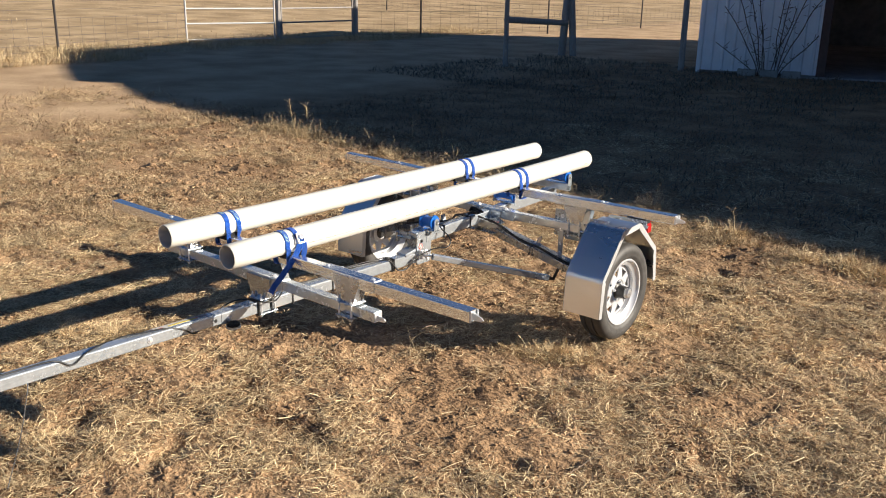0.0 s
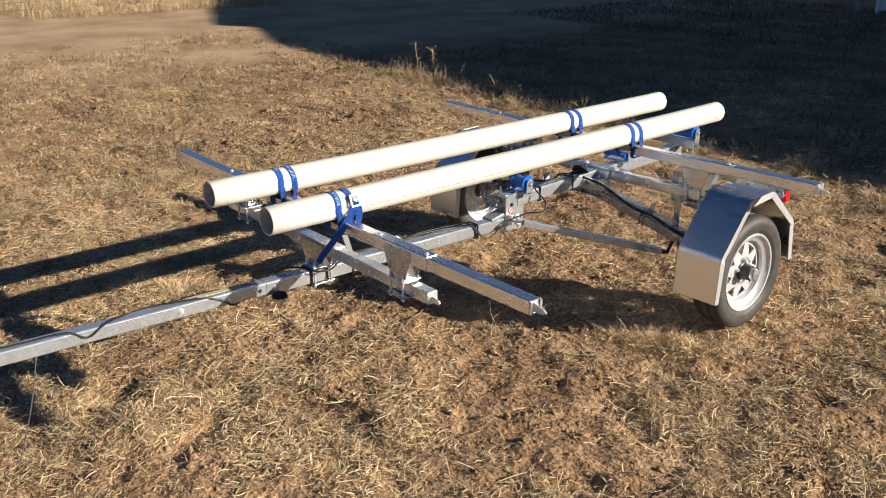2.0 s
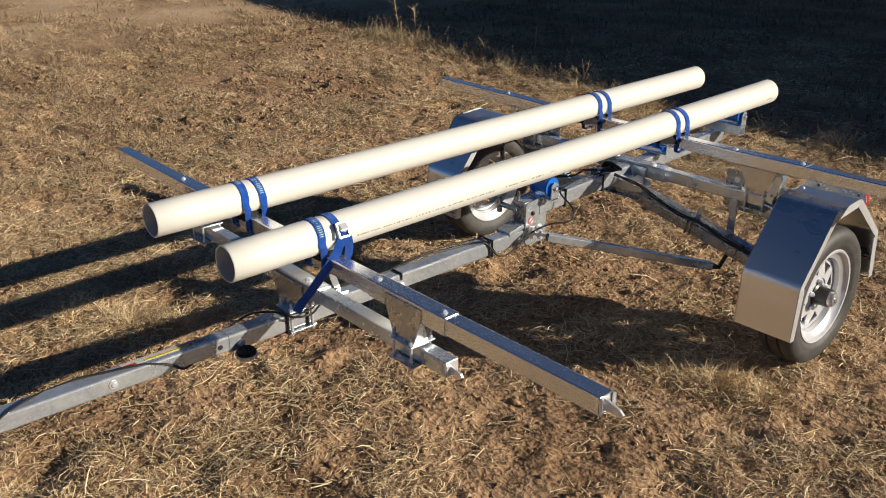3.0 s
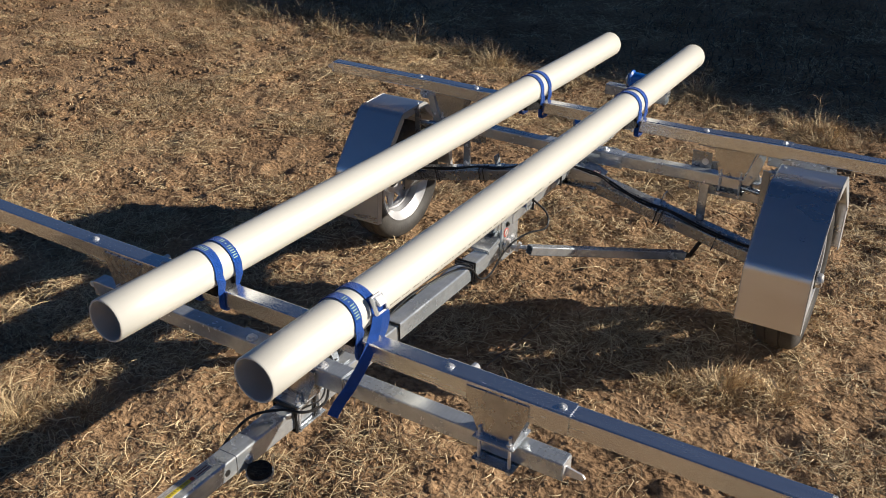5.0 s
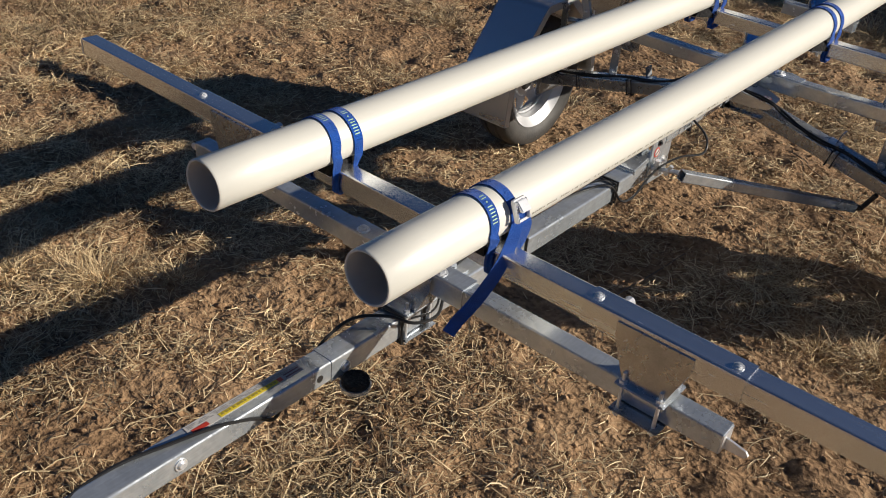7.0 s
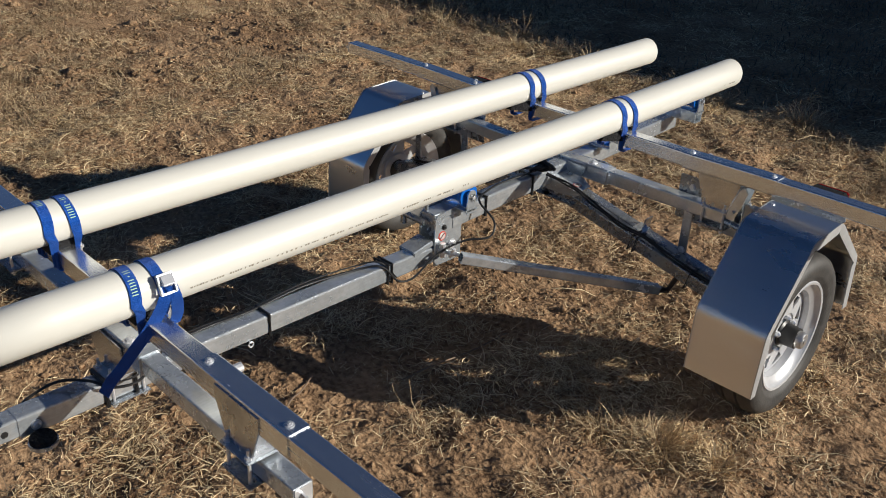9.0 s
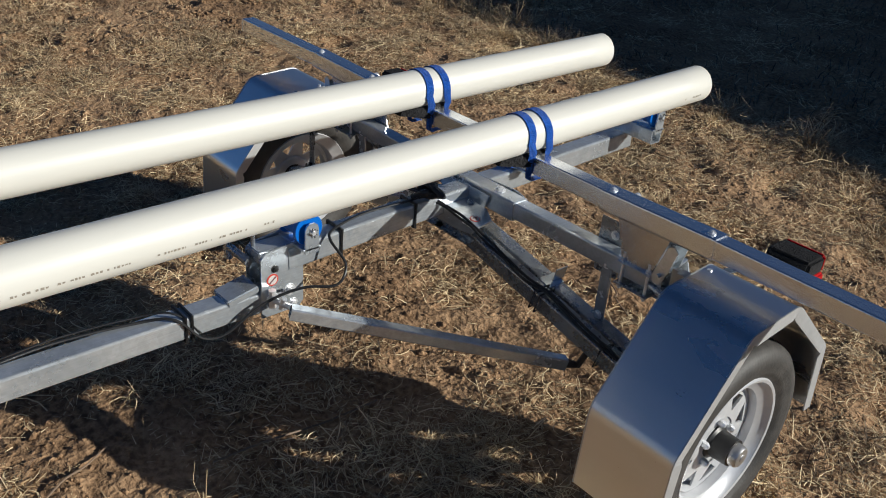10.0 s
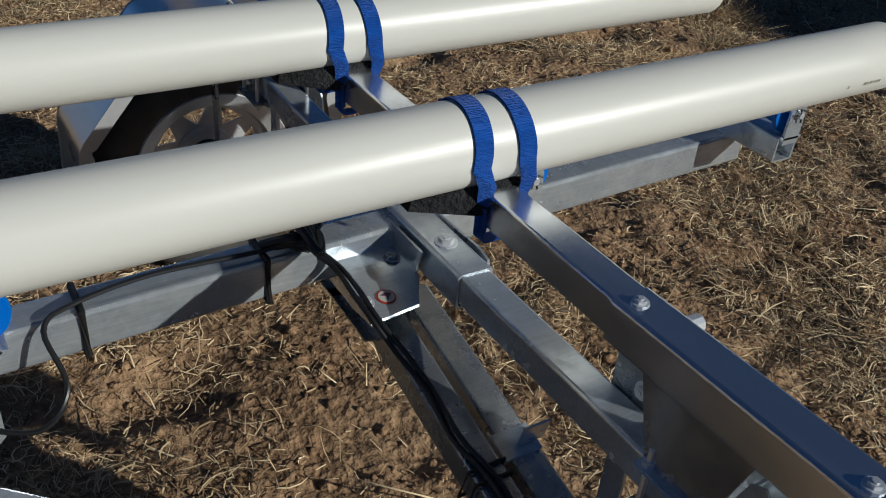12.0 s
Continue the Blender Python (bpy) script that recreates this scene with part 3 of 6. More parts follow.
def build_rear():
    build_bar(RY, RZ, -0.008, 0.492, 0.83, 1.277, "rear_upper_bar", "brushed aluminium cross bar", 0.0, 0.02, 0.022)
    bm = bmesh.new()
    add_tube(bm, (-0.20, RLY, RLZ), (0.18, RLY, RLZ), 0.060, 0.060, 0.004, 0.006)
    mid = part("rear_lower_sleeve", bm, GALV, trailer)
    for bx in (0.095, -0.115):
        bm = bmesh.new()
        add_bolt(bm, (bx, RLY, RLZ + 0.03), (0, 0, 1), 0.012, 0.009)
        part("bolt", bm, BOLT, mid)
    for s, tip in ((1, 0.70), (-1, -0.74)):
        bm = bmesh.new()
        add_tube(bm, (-0.03 + s * 0.05, RLY, RLZ), (tip, RLY, RLZ + 0.010), 0.050, 0.050, 0.003, 0.005)
        part("rear_lower_bar", bm, GALV, trailer, "galvanised lower cross bar")
    for x in (0.625, -0.645):
        build_bracket(x, RY + 0.012, RZ, RLZ, 0.080, 0.044, 0.058)
        # the hinged latch beside the bracket, and the plate with holes behind it
        s = 1 if x > 0 else -1
        bm = bmesh.new()
        for y0 in (RY - 0.030, RY + 0.012):      # a folded channel that leans outwards
            add_prism(bm, [(x + s * 0.048, RLZ + 0.030), (x + s * 0.078, RLZ + 0.022), (x + s * 0.098, RLZ + 0.070), (x + s * 0.112, RLZ + 0.128), (x + s * 0.100, RLZ + 0.140), (x + s * 0.084, RLZ + 0.132)], y0, y0 + 0.003)
        for (px, pz), (qx, qz) in (((0.050, 0.032), (0.084, 0.130)),):
            f = [bm.verts.new((x + s * k, yy, RLZ + h)) for k, h, yy in ((px, pz, RY - 0.027), (qx, qz, RY - 0.027), (qx, qz, RY + 0.012), (px, pz, RY + 0.012), (px + 0.003, pz, RY - 0.027), (qx + 0.003, qz, RY - 0.027), (qx + 0.003, qz, RY + 0.012), (px + 0.003, pz, RY + 0.012))]
            for k in ((0, 1, 2, 3), (4, 5, 6, 7), (0, 1, 5, 4), (1, 2, 6, 5), (2, 3, 7, 6), (3, 0, 4, 7)):
                bm.faces.new([f[i] for i in k])
        add_cyl(bm, (x + s * 0.075, RY - 0.042, RLZ + 0.050), (x + s * 0.075, RY + 0.025, RLZ + 0.050), 0.006, 10)
        part("latch", bm, GALV, trailer, "bright bent latch")
        bm = bmesh.new()
        add_prism(bm, [(x - 0.13, RLZ - 0.10), (x + 0.10, RLZ - 0.10), (x + 0.10, RLZ - 0.03), (x + 0.07, RLZ + 0.045), (x - 0.05, RLZ + 0.055), (x - 0.13, RLZ + 0.03)], RLY + 0.085, RLY + 0.089)
        add_prism(bm, [(x - 0.06, RLY + 0.025), (x + 0.08, RLY + 0.025), (x + 0.07, RLY + 0.085), (x - 0.02, RLY + 0.087)], RLZ + 0.050, RLZ + 0.054, "z")
        plate = part("gusset_plate", bm, GALV, trailer, "galvanised plate with slotted holes")
        for hx in (-0.09, -0.03, 0.05):
            bm = bmesh.new()
            add_cyl(bm, (x + hx, RLY + 0.082, RLZ - 0.055), (x + hx, RLY + 0.0845, RLZ - 0.055), 0.012, 12)
            part("slot_rim", bm, GALV_DULL, plate)
    bm = bmesh.new()
    add_prism(bm, [(-0.13, 0.604), (0.125, 0.618), (0.155, 0.612), (0.158, 0.600), (0.09, 0.545), (-0.11, 0.545)], RLY + 0.036, RLY + 0.040)
    add_prism(bm, [(-0.13, 0.604), (0.09, 0.606), (0.07, 0.545), (-0.11, 0.545)], RLY - 0.040, RLY - 0.036)
    part("saddle_plate", bm, GALV, trailer, "galvanised saddle plate on the spine")
    # raised spine
    bm = bmesh.new()
    add_tube(bm, spine_at(1.535), spine_at(2.97), 0.060, 0.066, 0.004, 0.007)
    part("spine_tube", bm, GALV, trailer, "galvanised square spine tube")
    # stop bar at the tail
    bm = bmesh.new()
    add_tube(bm, (-0.205, 2.95, 0.645), (0.102, 2.945, 0.640), 0.052, 0.052, 0.004, 0.005)
    part("tail_bar", bm, GALV, trailer, "short open-ended galvanised cross tube")
    build_roller(2.95, 0.0, 0.658, 0.09)
    build_roller(1.578, spine_at(1.578).x + 0.012, spine_at(1.578).z + 0.034, 0.046)
    build_roller(2.40, spine_at(2.40).x - 0.01, spine_at(2.40).z + 0.034, 0.075)


def build_roller(y, x, z, half):
    bm = bmesh.new()
    add_box(bm, (x, y, z + 0.004), (2 * half + 0.03, 0.055, 0.006), bevel=0.001)
    for s in (-1, 1):
        add_prism(bm, [(y - 0.020, z - 0.008), (y + 0.020, z - 0.008), (y + 0.020, z + 0.060), (y + 0.016, z + 0.070), (y + 0.008, z + 0.076), (y - 0.008, z + 0.076), (y - 0.016, z + 0.070), (y - 0.020, z + 0.060)],
                  x + s * (half + 0.010), x + s * (half + 0.015), "x")
    cradle = part("roller_bracket", bm, GALV, trailer)
    bm = bmesh.new()
    prof = [(-half, 0.012), (-half, 0.040), (-half + 0.003, 0.042), (-half + 0.009, 0.042), (-half + 0.016, 0.033), (0, 0.029), (half - 0.016, 0.033), (half - 0.009, 0.042), (half - 0.003, 0.042), (half, 0.040), (half, 0.012)]
    add_lathe(bm, prof, (x, y, z + 0.052), 28)
    part("roller", bm, ROLLER, cradle, "bright blue waisted roller", smooth=True)
    bm = bmesh.new()
    add_cyl(bm, (x - half - 0.024, y, z + 0.052), (x + half + 0.024, y, z + 0.052), 0.006, 10)
    for s in (-1, 1):
        add_cyl(bm, (x + s * (half + 0.0152), y, z + 0.052), (x + s * (half + 0.017), y, z + 0.052), 0.009, 16)
    part("axle_pin", bm, BOLT, cradle)
    bm = bmesh.new()
    for a, b in (((-0.004, 0.014), (0.004, -0.014)), ((-0.012, 0.002), (0.012, -0.006)), ((0.004, 0.010), (0.013, 0.006))):
        add_cyl(bm, (x + half + 0.021, y + a[0], z + 0.052 + a[1]), (x + half + 0.0215, y + b[0], z + 0.052 + b[1]), 0.0017, 6)
    part("split_pin", bm, HUB_HOLE_BLACK, cradle, "dark split pin")


def build_hinge():
    """The folding joint: two cheek plates that hold the tongue's end below the spine's start."""
    c = tongue_at(1.510)
    for s in (-1, 1):
        x = c.x + s * 0.036
        bm = bmesh.new()
        add_prism(bm, [(1.455, 0.406), (1.565, 0.406), (1.580, 0.423), (1.580, 0.593), (1.565, 0.606), (1.470, 0.593), (1.455, 0.578)], x - 0.003, x + 0.003, "x")
        cheek = part("hinge_cheek", bm, GALV, trailer, "galvanised hinge plate with bolts")
        # the smallest one, in black, stands for a dark open hole
        for y, z, r in ((1.537, 0.468, 0.012), (1.487, 0.461, 0.010), (1.548, 0.424, 0.009), (1.495, 0.543, 0.007)):
            bm = bmesh.new()
            add_bolt(bm, (x + s * 0.003, y, z), (s, 0, 0), r, 0.008)
            part("bolt", bm, BOLT if r > 0.008 else HUB_HOLE_BLACK, cheek)
        if s > 0:
            bm = bmesh.new()
            add_cyl(bm, (x + 0.003, 1.487, 0.513), (x + 0.0042, 1.487, 0.513), 0.017, 24)
            part("round_sticker", bm, LABEL_RED, cheek, "small round red and white sticker")
            bm = bmesh.new()
            add_cyl(bm, (x + 0.0042, 1.487, 0.513), (x + 0.0052, 1.487, 0.513), 0.013, 24)
            part("sticker_field", bm, LABEL_WHITE, cheek)
            bm = bmesh.new()
            add_box(bm, (x + 0.0055, 1.487, 0.513), (0.001, 0.024, 0.004), pose(0, 0, 0, 40, 0, 0))
            part("sticker_bar", bm, LABEL_MAROON, cheek)
    # channel block between the plates and the hand pin
    bm = bmesh.new()
    add_box(bm, (c.x, 1.510, 0.578), (0.064, 0.11, 0.035), bevel=0.003)
    add_box(bm, (c.x, 1.405, c.z + 0.042), (0.075, 0.09, 0.02), pose(0, 0, 0, 12, 0, 0), 0.003)
    part("hinge_block", bm, GALV, trailer)
    bm = bmesh.new()
    add_cyl(bm, (c.x - 0.10, 1.440, 0.563), (c.x + 0.005, 1.440, 0.563), 0.011, 12)
    add_cyl(bm, (c.x - 0.10, 1.440, 0.528), (c.x - 0.10, 1.440, 0.588), 0.012, 12)
    add_cyl(bm, (c.x - 0.015, 1.465, 0.588), (c.x - 0.015, 1.465, 0.633), 0.006, 10)
    part("hinge_pin", bm, GALV_DULL, trailer)
    # pin that carries the stay
    bm = bmesh.new()
    add_cyl(bm, (c.x + 0.03, 1.475, 0.460), (c.x + 0.125, 1.490, 0.473), 0.008, 10)
    add_cyl(bm, (c.x + 0.055, 1.477, 0.443), (c.x + 0.055, 1.477, 0.493), 0.010, 10)
    add_cyl(bm, (c.x + 0.085, 1.483, 0.453), (c.x + 0.10, 1.485, 0.488), 0.007, 10)
    part("stay_eye", bm, BOLT, trailer)
    a, b = Vector((0.122, 1.475, 0.475)), Vector((0.500, 2.12, 0.275))
    bm = bmesh.new()
    add_tube(bm, a, b, 0.034, 0.034, 0.003, 0.004)
    stay = part("diagonal_stay", bm, GALV, trailer, "thin galvanised diagonal stay")
    bm = bmesh.new()
    d = (b - a).normalized()
    add_cyl(bm, b - d * 0.01, b + d * 0.045, 0.016, 10, 0.008)
    add_cyl(bm, b + d * 0.04, b + d * 0.05 + Vector((0.03, -0.02, 0.075)), 0.009, 8)
    part("stay_end", bm, POST_STEEL, stay, "dark rusty pin")


def build_arm(s, cx):
    """One side's axle: two sloping tubes, a cover plate, a hanger link and a clip."""
    X = lambda x: cx + s * (x - cx)  # noqa: E731
    bm = bmesh.new()
    add_tube(bm, (X(-0.01), 2.115, 0.517), (X(0.83), 2.125, 0.324), 0.050, 0.050, 0.004, 0.005)
    part("front_arm", bm, GALV_DULL, trailer, "sloping galvanised axle tube")
    bm = bmesh.new()
    add_tube(bm, (X(0.05), 2.185, 0.492), (X(0.83), 2.195, 0.316), 0.050, 0.050, 0.004, 0.005)
    part("rear_arm", bm, GALV_DULL, trailer, "sloping galvanised axle tube")
    bm = bmesh.new()
    level = lambda x: 0.569 - 0.115 * x  # noqa: E731
    shape = [(-0.036, 2.070), (0.151, 2.059), (0.140, 2.145), (0.083, 2.176), (-0.019, 2.190), (-0.036, 2.190)]
    f, b = [[bm.verts.new((X(x), y, level(x) - d)) for x, y in shape] for d in (0.0, 0.005)]
    bm.faces.new(f)
    bm.faces.new(b)
    for k in range(6):
        bm.faces.new((f[k], f[(k + 1) % 6], b[(k + 1) % 6], b[k]))
    # its turned-down front edge and the web that carries it on the arm
    add_prism(bm, [(X(-0.02), 0.566), (X(0.148), 0.546), (X(0.130), 0.525), (X(0.06), 0.515), (X(-0.02), 0.515)], 2.074, 2.078)
    add_prism(bm, [(X(-0.02), 0.566), (X(0.09), 0.553), (X(0.08), 0.50), (X(-0.02), 0.515)], 2.150, 2.154)
    plate = part("cover_plate", bm, GALV, trailer, "galvanised joint plate")
    for x, y in ((0.033, 2.155), (0.111, 2.071)):
        bm = bmesh.new()
        add_bolt(bm, (X(x), y, level(x)), (0, 0, 1), 0.009, 0.009)
        part("bolt", bm, GALV_DULL if x < 0.1 else BOLT, plate)
    tilt = pose(0, 0, 0, 0, s * 6.56, 0)
    for name, r, lift, mat, text in (("round_sticker", 0.0155, 0.0006, LABEL_RED, "small round dark red sticker"), ("sticker_field", 0.0125, 0.0014, LABEL_WHITE, "")):
        bm = bmesh.new()
        add_cyl(bm, (0, 0, lift), (0, 0, lift + 0.0006), r, 24)
        bmesh.ops.transform(bm, matrix=Matrix.Translation((X(0.109), 2.106, level(0.109))) @ tilt, verts=bm.verts)
        part(name, bm, mat, plate, text)
    bm = bmesh.new()
    add_prism(bm, [(-0.004, -0.008), (0.0, 0.0), (0.010, -0.002), (0.002, 0.004), (-0.003, 0.010), (-0.007, 0.002)], 0.0022, 0.0028, "z")
    bmesh.ops.transform(bm, matrix=Matrix.Translation((X(0.109), 2.106, level(0.109))) @ tilt, verts=bm.verts)
    part("sticker_bar", bm, LABEL_MAROON, plate)
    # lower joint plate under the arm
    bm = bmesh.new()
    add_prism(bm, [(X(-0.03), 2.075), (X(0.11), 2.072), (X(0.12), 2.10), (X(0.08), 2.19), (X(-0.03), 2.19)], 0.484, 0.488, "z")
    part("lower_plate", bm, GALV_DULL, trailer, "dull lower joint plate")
    # hanger link and the clip on the rear arm
    bm = bmesh.new()
    add_box(bm, (X(0.525), 2.200, 0.500), (0.034, 0.008, 0.22), bevel=0.002)
    link = part("hanger_link", bm, GALV, trailer)
    bm = bmesh.new()
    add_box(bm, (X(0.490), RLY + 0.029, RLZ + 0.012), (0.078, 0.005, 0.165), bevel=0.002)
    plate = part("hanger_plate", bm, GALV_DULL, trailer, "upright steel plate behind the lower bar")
    for z in (RLZ + 0.055, RLZ - 0.045):
        bm = bmesh.new()
        add_bolt(bm, (X(0.505), RLY + 0.0262, z), (0, -1, 0), 0.009, 0.008)
        part("bolt", bm, BOLT, plate)
    for z in (0.578, 0.42):
        bm = bmesh.new()
        add_bolt(bm, (X(0.525), 2.195, z), (0, -1, 0), 0.009, 0.007)
        part("bolt", bm, BOLT, link)
    bm = bmesh.new()
    add_box(bm, (X(0.357), 2.185, 0.448), (0.045, 0.062, 0.004), pose(0, 0, 0, 0, s * 13.5, 0), 0.001)
    add_box(bm, (X(0.369), 2.203, 0.470), (0.004, 0.045, 0.042), pose(0, 0, 0, 0, s * 13.5, 0), 0.001)
    add_box(bm, (X(0.342), 2.156, 0.430), (0.04, 0.004, 0.04), pose(0, 0, 0, 0, s * 13.5, 0), 0.001)
    part("spring_clip", bm, GALV, trailer)
    # stub axle
    bm = bmesh.new()
    add_box(bm, (X(0.80), 2.16, 0.305), (0.014, 0.16, 0.09), bevel=0.003)
    add_cyl(bm, (X(0.80), WHEEL.y, WHEEL.z), (X(0.95), WHEEL.y, WHEEL.z), 0.022, 16)
    part("stub_axle", bm, GALV_DULL, trailer)
    # fender carrier
    bm = bmesh.new()
    top = 0.688 if s > 0 else 0.653
    add_tube(bm, (X(0.76), 2.15, 0.33), (X(0.76), 2.15, top), 0.03, 0.008, 0.003, 0.003, (0, 1, 0), True)
    add_box(bm, (X(0.795), 2.15, top - 0.003), (0.06, 0.03, 0.005))
    add_cyl(bm, (X(0.66), 2.19, 0.588), (X(0.775), 2.17, 0.582), 0.011, 12)
    part("fender_stay", bm, GALV_DULL, trailer)


def build_wheel(s, cx):
    c = Vector((cx + s * (WHEEL.x - cx), WHEEL.y, WHEEL.z - (0.0 if s > 0 else 0.018)))
    wheel = new("wheel")
    wheel.parent = trailer
    wheel.location = c - trailer.location
    wheel.empty_display_size = 0.1

    def sub(name, bm, mat, label="", smooth=True):
        if s < 0:
            for v in bm.verts:
                v.co.x = -v.co.x
        ob = mesh_object(name, bm, mat, smooth)
        ob.parent = wheel
        return tagged(ob, label)

    bm = bmesh.new()
    grow = 0.290 / 0.269
    tyre = [(-0.058, 0.178), (-0.072, 0.195), (-0.080, 0.222), (-0.076, 0.247), (-0.062, 0.261), (-0.050, 0.2655), (-0.030, 0.268), (-0.027, 0.262), (-0.021, 0.262), (-0.018, 0.269),
            (0.018, 0.269), (0.021, 0.262), (0.027, 0.262), (0.030, 0.268), (0.050, 0.2655), (0.062, 0.261), (0.076, 0.247), (0.080, 0.222), (0.076, 0.213), (0.077, 0.205), (0.072, 0.195), (0.058, 0.178)]
    add_lathe(bm, [(x, r * grow) for x, r in tyre], (0, 0, 0), 72)
    sub("tyre", bm, RUBBER, "worn black trailer tyre")
    bm = bmesh.new()
    rim = [(0.062, 0.190), (0.068, 0.186), (0.066, 0.179), (0.052, 0.172), (0.040, 0.150), (0.0, 0.146), (-0.040, 0.150), (-0.054, 0.172), (-0.066, 0.186), (-0.060, 0.190), (-0.050, 0.178), (-0.036, 0.156),
           (0.0, 0.152), (0.036, 0.156), (0.050, 0.178)]
    add_lathe(bm, [(x, r * 1.045) for x, r in rim], (0, 0, 0), 56)
    sub("rim", bm, RIM, "silver painted steel rim")
    # dished disc with eight triangular openings between its spokes
    bm = bmesh.new()
    n = 8
    h = math.pi / n
    dish = lambda r: 0.022 - 0.12 * (r - 0.070)  # noqa: E731
    ra, rb, rc, rd = 0.070, 0.088, 0.136, 0.1535
    for k in range(n):
        a0 = k * math.tau / n + 0.2
        plates = [[(ra, -h), (ra, 0), (rb, 0), (rb, -h)], [(ra, 0), (ra, h), (rb, h), (rb, 0)],
                  [(rb, -h), (rb, -0.08 * h), (rc, -0.66 * h), (rc, -h)], [(rb, 0.08 * h), (rb, h), (rc, h), (rc, 0.66 * h)],
                  [(rc, -h), (rc, -0.66 * h), (rd, -0.5 * h), (rd, -h)], [(rc, -0.66 * h), (rc, 0.66 * h), (rd, 0.5 * h), (rd, -0.5 * h)], [(rc, 0.66 * h), (rc, h), (rd, h), (rd, 0.5 * h)]]
        for shape in plates:
            for thick in (0.006, 0.0):
                bm.faces.new([bm.verts.new((dish(r) + thick, r * math.cos(a0 + da), r * math.sin(a0 + da))) for r, da in shape])
        hole = [(rb, -0.08 * h), (rb, 0.08 * h), (rc, 0.66 * h), (rc, -0.66 * h)]
        for (r0, d0), (r1, d1) in zip(hole, hole[1:] + hole[:1]):      # the folded lip of the opening
            bm.faces.new([bm.verts.new((dish(r) + x, r * math.cos(a0 + d), r * math.sin(a0 + d))) for r, d, x in ((r0, d0, 0.006), (r1, d1, 0.006), (r1, d1, 0.0), (r0, d0, 0.0))])
    add_lathe(bm, [(0.024, 0.072), (0.018, 0.078), (0.012, 0.072), (0.010, 0.040), (0.026, 0.040)], (0, 0, 0), 40)
    add_lathe(bm, [(0.000, 0.150), (-0.006, 0.150), (-0.006, 0.138), (0.000, 0.138)], (0, 0, 0), 48)
    sub("spoke_disc", bm, RIM, "silver spoked wheel disc", smooth=False)
    bm = bmesh.new()
    add_lathe(bm, [(0.010, 0.001), (0.010, 0.046), (0.030, 0.046), (0.036, 0.038), (0.082, 0.036), (0.084, 0.001)], (0, 0, 0), 32, False)
    sub("hub", bm, HUB_HOLE_BLACK, "greasy black hub")
    bm = bmesh.new()
    add_lathe(bm, [(0.080, 0.030), (0.098, 0.0295), (0.104, 0.025), (0.105, 0.010), (0.107, 0.009), (0.108, 0.001)], (0, 0, 0), 32, False)
    sub("hub_cap", bm, CHROME, "bright metal grease cap")
    for k in range(5):
        a = k * math.tau / 5 + 0.3
        bm = bmesh.new()
        y, z = 0.058 * math.cos(a), 0.058 * math.sin(a)
        add_cyl(bm, (0.020, y, z), (0.038, y, z), 0.010, 6)
        add_cyl(bm, (0.038, y, z), (0.044, y, z), 0.010, 6, 0.005)
        sub("wheel_nut", bm, BOLT)


def build_fender(s, cx):
    X = lambda x: cx + s * (x - cx)  # noqa: E731
    sink = 0.0 if s > 0 else 0.035      # the far side hangs a little lower
    prof = [(y, z - sink) for y, z in ((1.834, 0.222), (1.846, 0.443), (2.045, 0.688), (2.235, 0.699), (2.458, 0.503), (2.484, 0.298))]
    # rounded bends
    pts = [Vector((0, y, z)) for y, z in prof]
    line = [pts[0]]
    for a, b, c in zip(pts, pts[1:], pts[2:]):
        u, w = (a - b).normalized(), (c - b).normalized()
        for t in (0.0, 0.35, 0.65, 1.0):
            p, q = b + u * 0.022 * (1 - t), b + w * 0.022 * t
            line.append(p * (1 - t) + q * t)
    line.append(pts[-1])
    bm = bmesh.new()
    centre = Vector((0, 2.19, 0.32))
    rim, inner = bmesh.new(), bmesh.new()
    rows, lips, inlips = [], [], []
    for i, p in enumerate(line):
        d = (line[min(i + 1, len(line) - 1)] - line[max(i - 1, 0)]).normalized()
        nrm = Vector((0, -d.z, d.y))
        if nrm.dot(centre - p) < 0:
            nrm = -nrm
        lip = 0.028 + 0.004 * math.sin(i * 1.7)
        rows.append([bm.verts.new((X(x), *(p + nrm * k).yz)) for x, k in ((0.797, 0.0), (1.026, 0.0), (1.026, 0.003), (0.797, 0.003))])
        lips.append([rim.verts.new((X(x), *(p + nrm * k).yz)) for x, k in ((1.0265, -0.0015), (1.030, -0.0015), (1.030 + 0.002 * math.sin(i), lip), (1.0265 + 0.002 * math.sin(i), lip))])
        inlips.append([inner.verts.new((X(x), *(p + nrm * k).yz)) for x, k in ((0.7965, -0.0005), (0.793, -0.0005), (0.793, lip), (0.7965, lip))])
    for mesh, strips in ((bm, rows), (rim, lips), (inner, inlips)):
        for a, b in zip(strips, strips[1:]):
            for k in range(4):
                mesh.faces.new((a[k], a[(k + 1) % 4], b[(k + 1) % 4], b[k]))
        for r in (strips[0], strips[-1]):
            mesh.faces.new(r)
    ob = part("fender", bm, FENDER, trailer, "folded shiny aluminium fender", smooth=True)
    part("fender_lip", rim, LIP, ob, "bright turned-down sheet edge")
    part("fender_lip", inner, LIP, ob, "turned-down inner sheet edge")
    for x, y, z in ((0.80, 2.10, 0.691 - sink), (0.80, 2.20, 0.697 - sink)):
        bm = bmesh.new()
        add_cyl(bm, (X(x + 0.012), y, z), (X(x + 0.012), y, z + 0.003), 0.006, 12)
        part("rivet", bm, BOLT, ob)


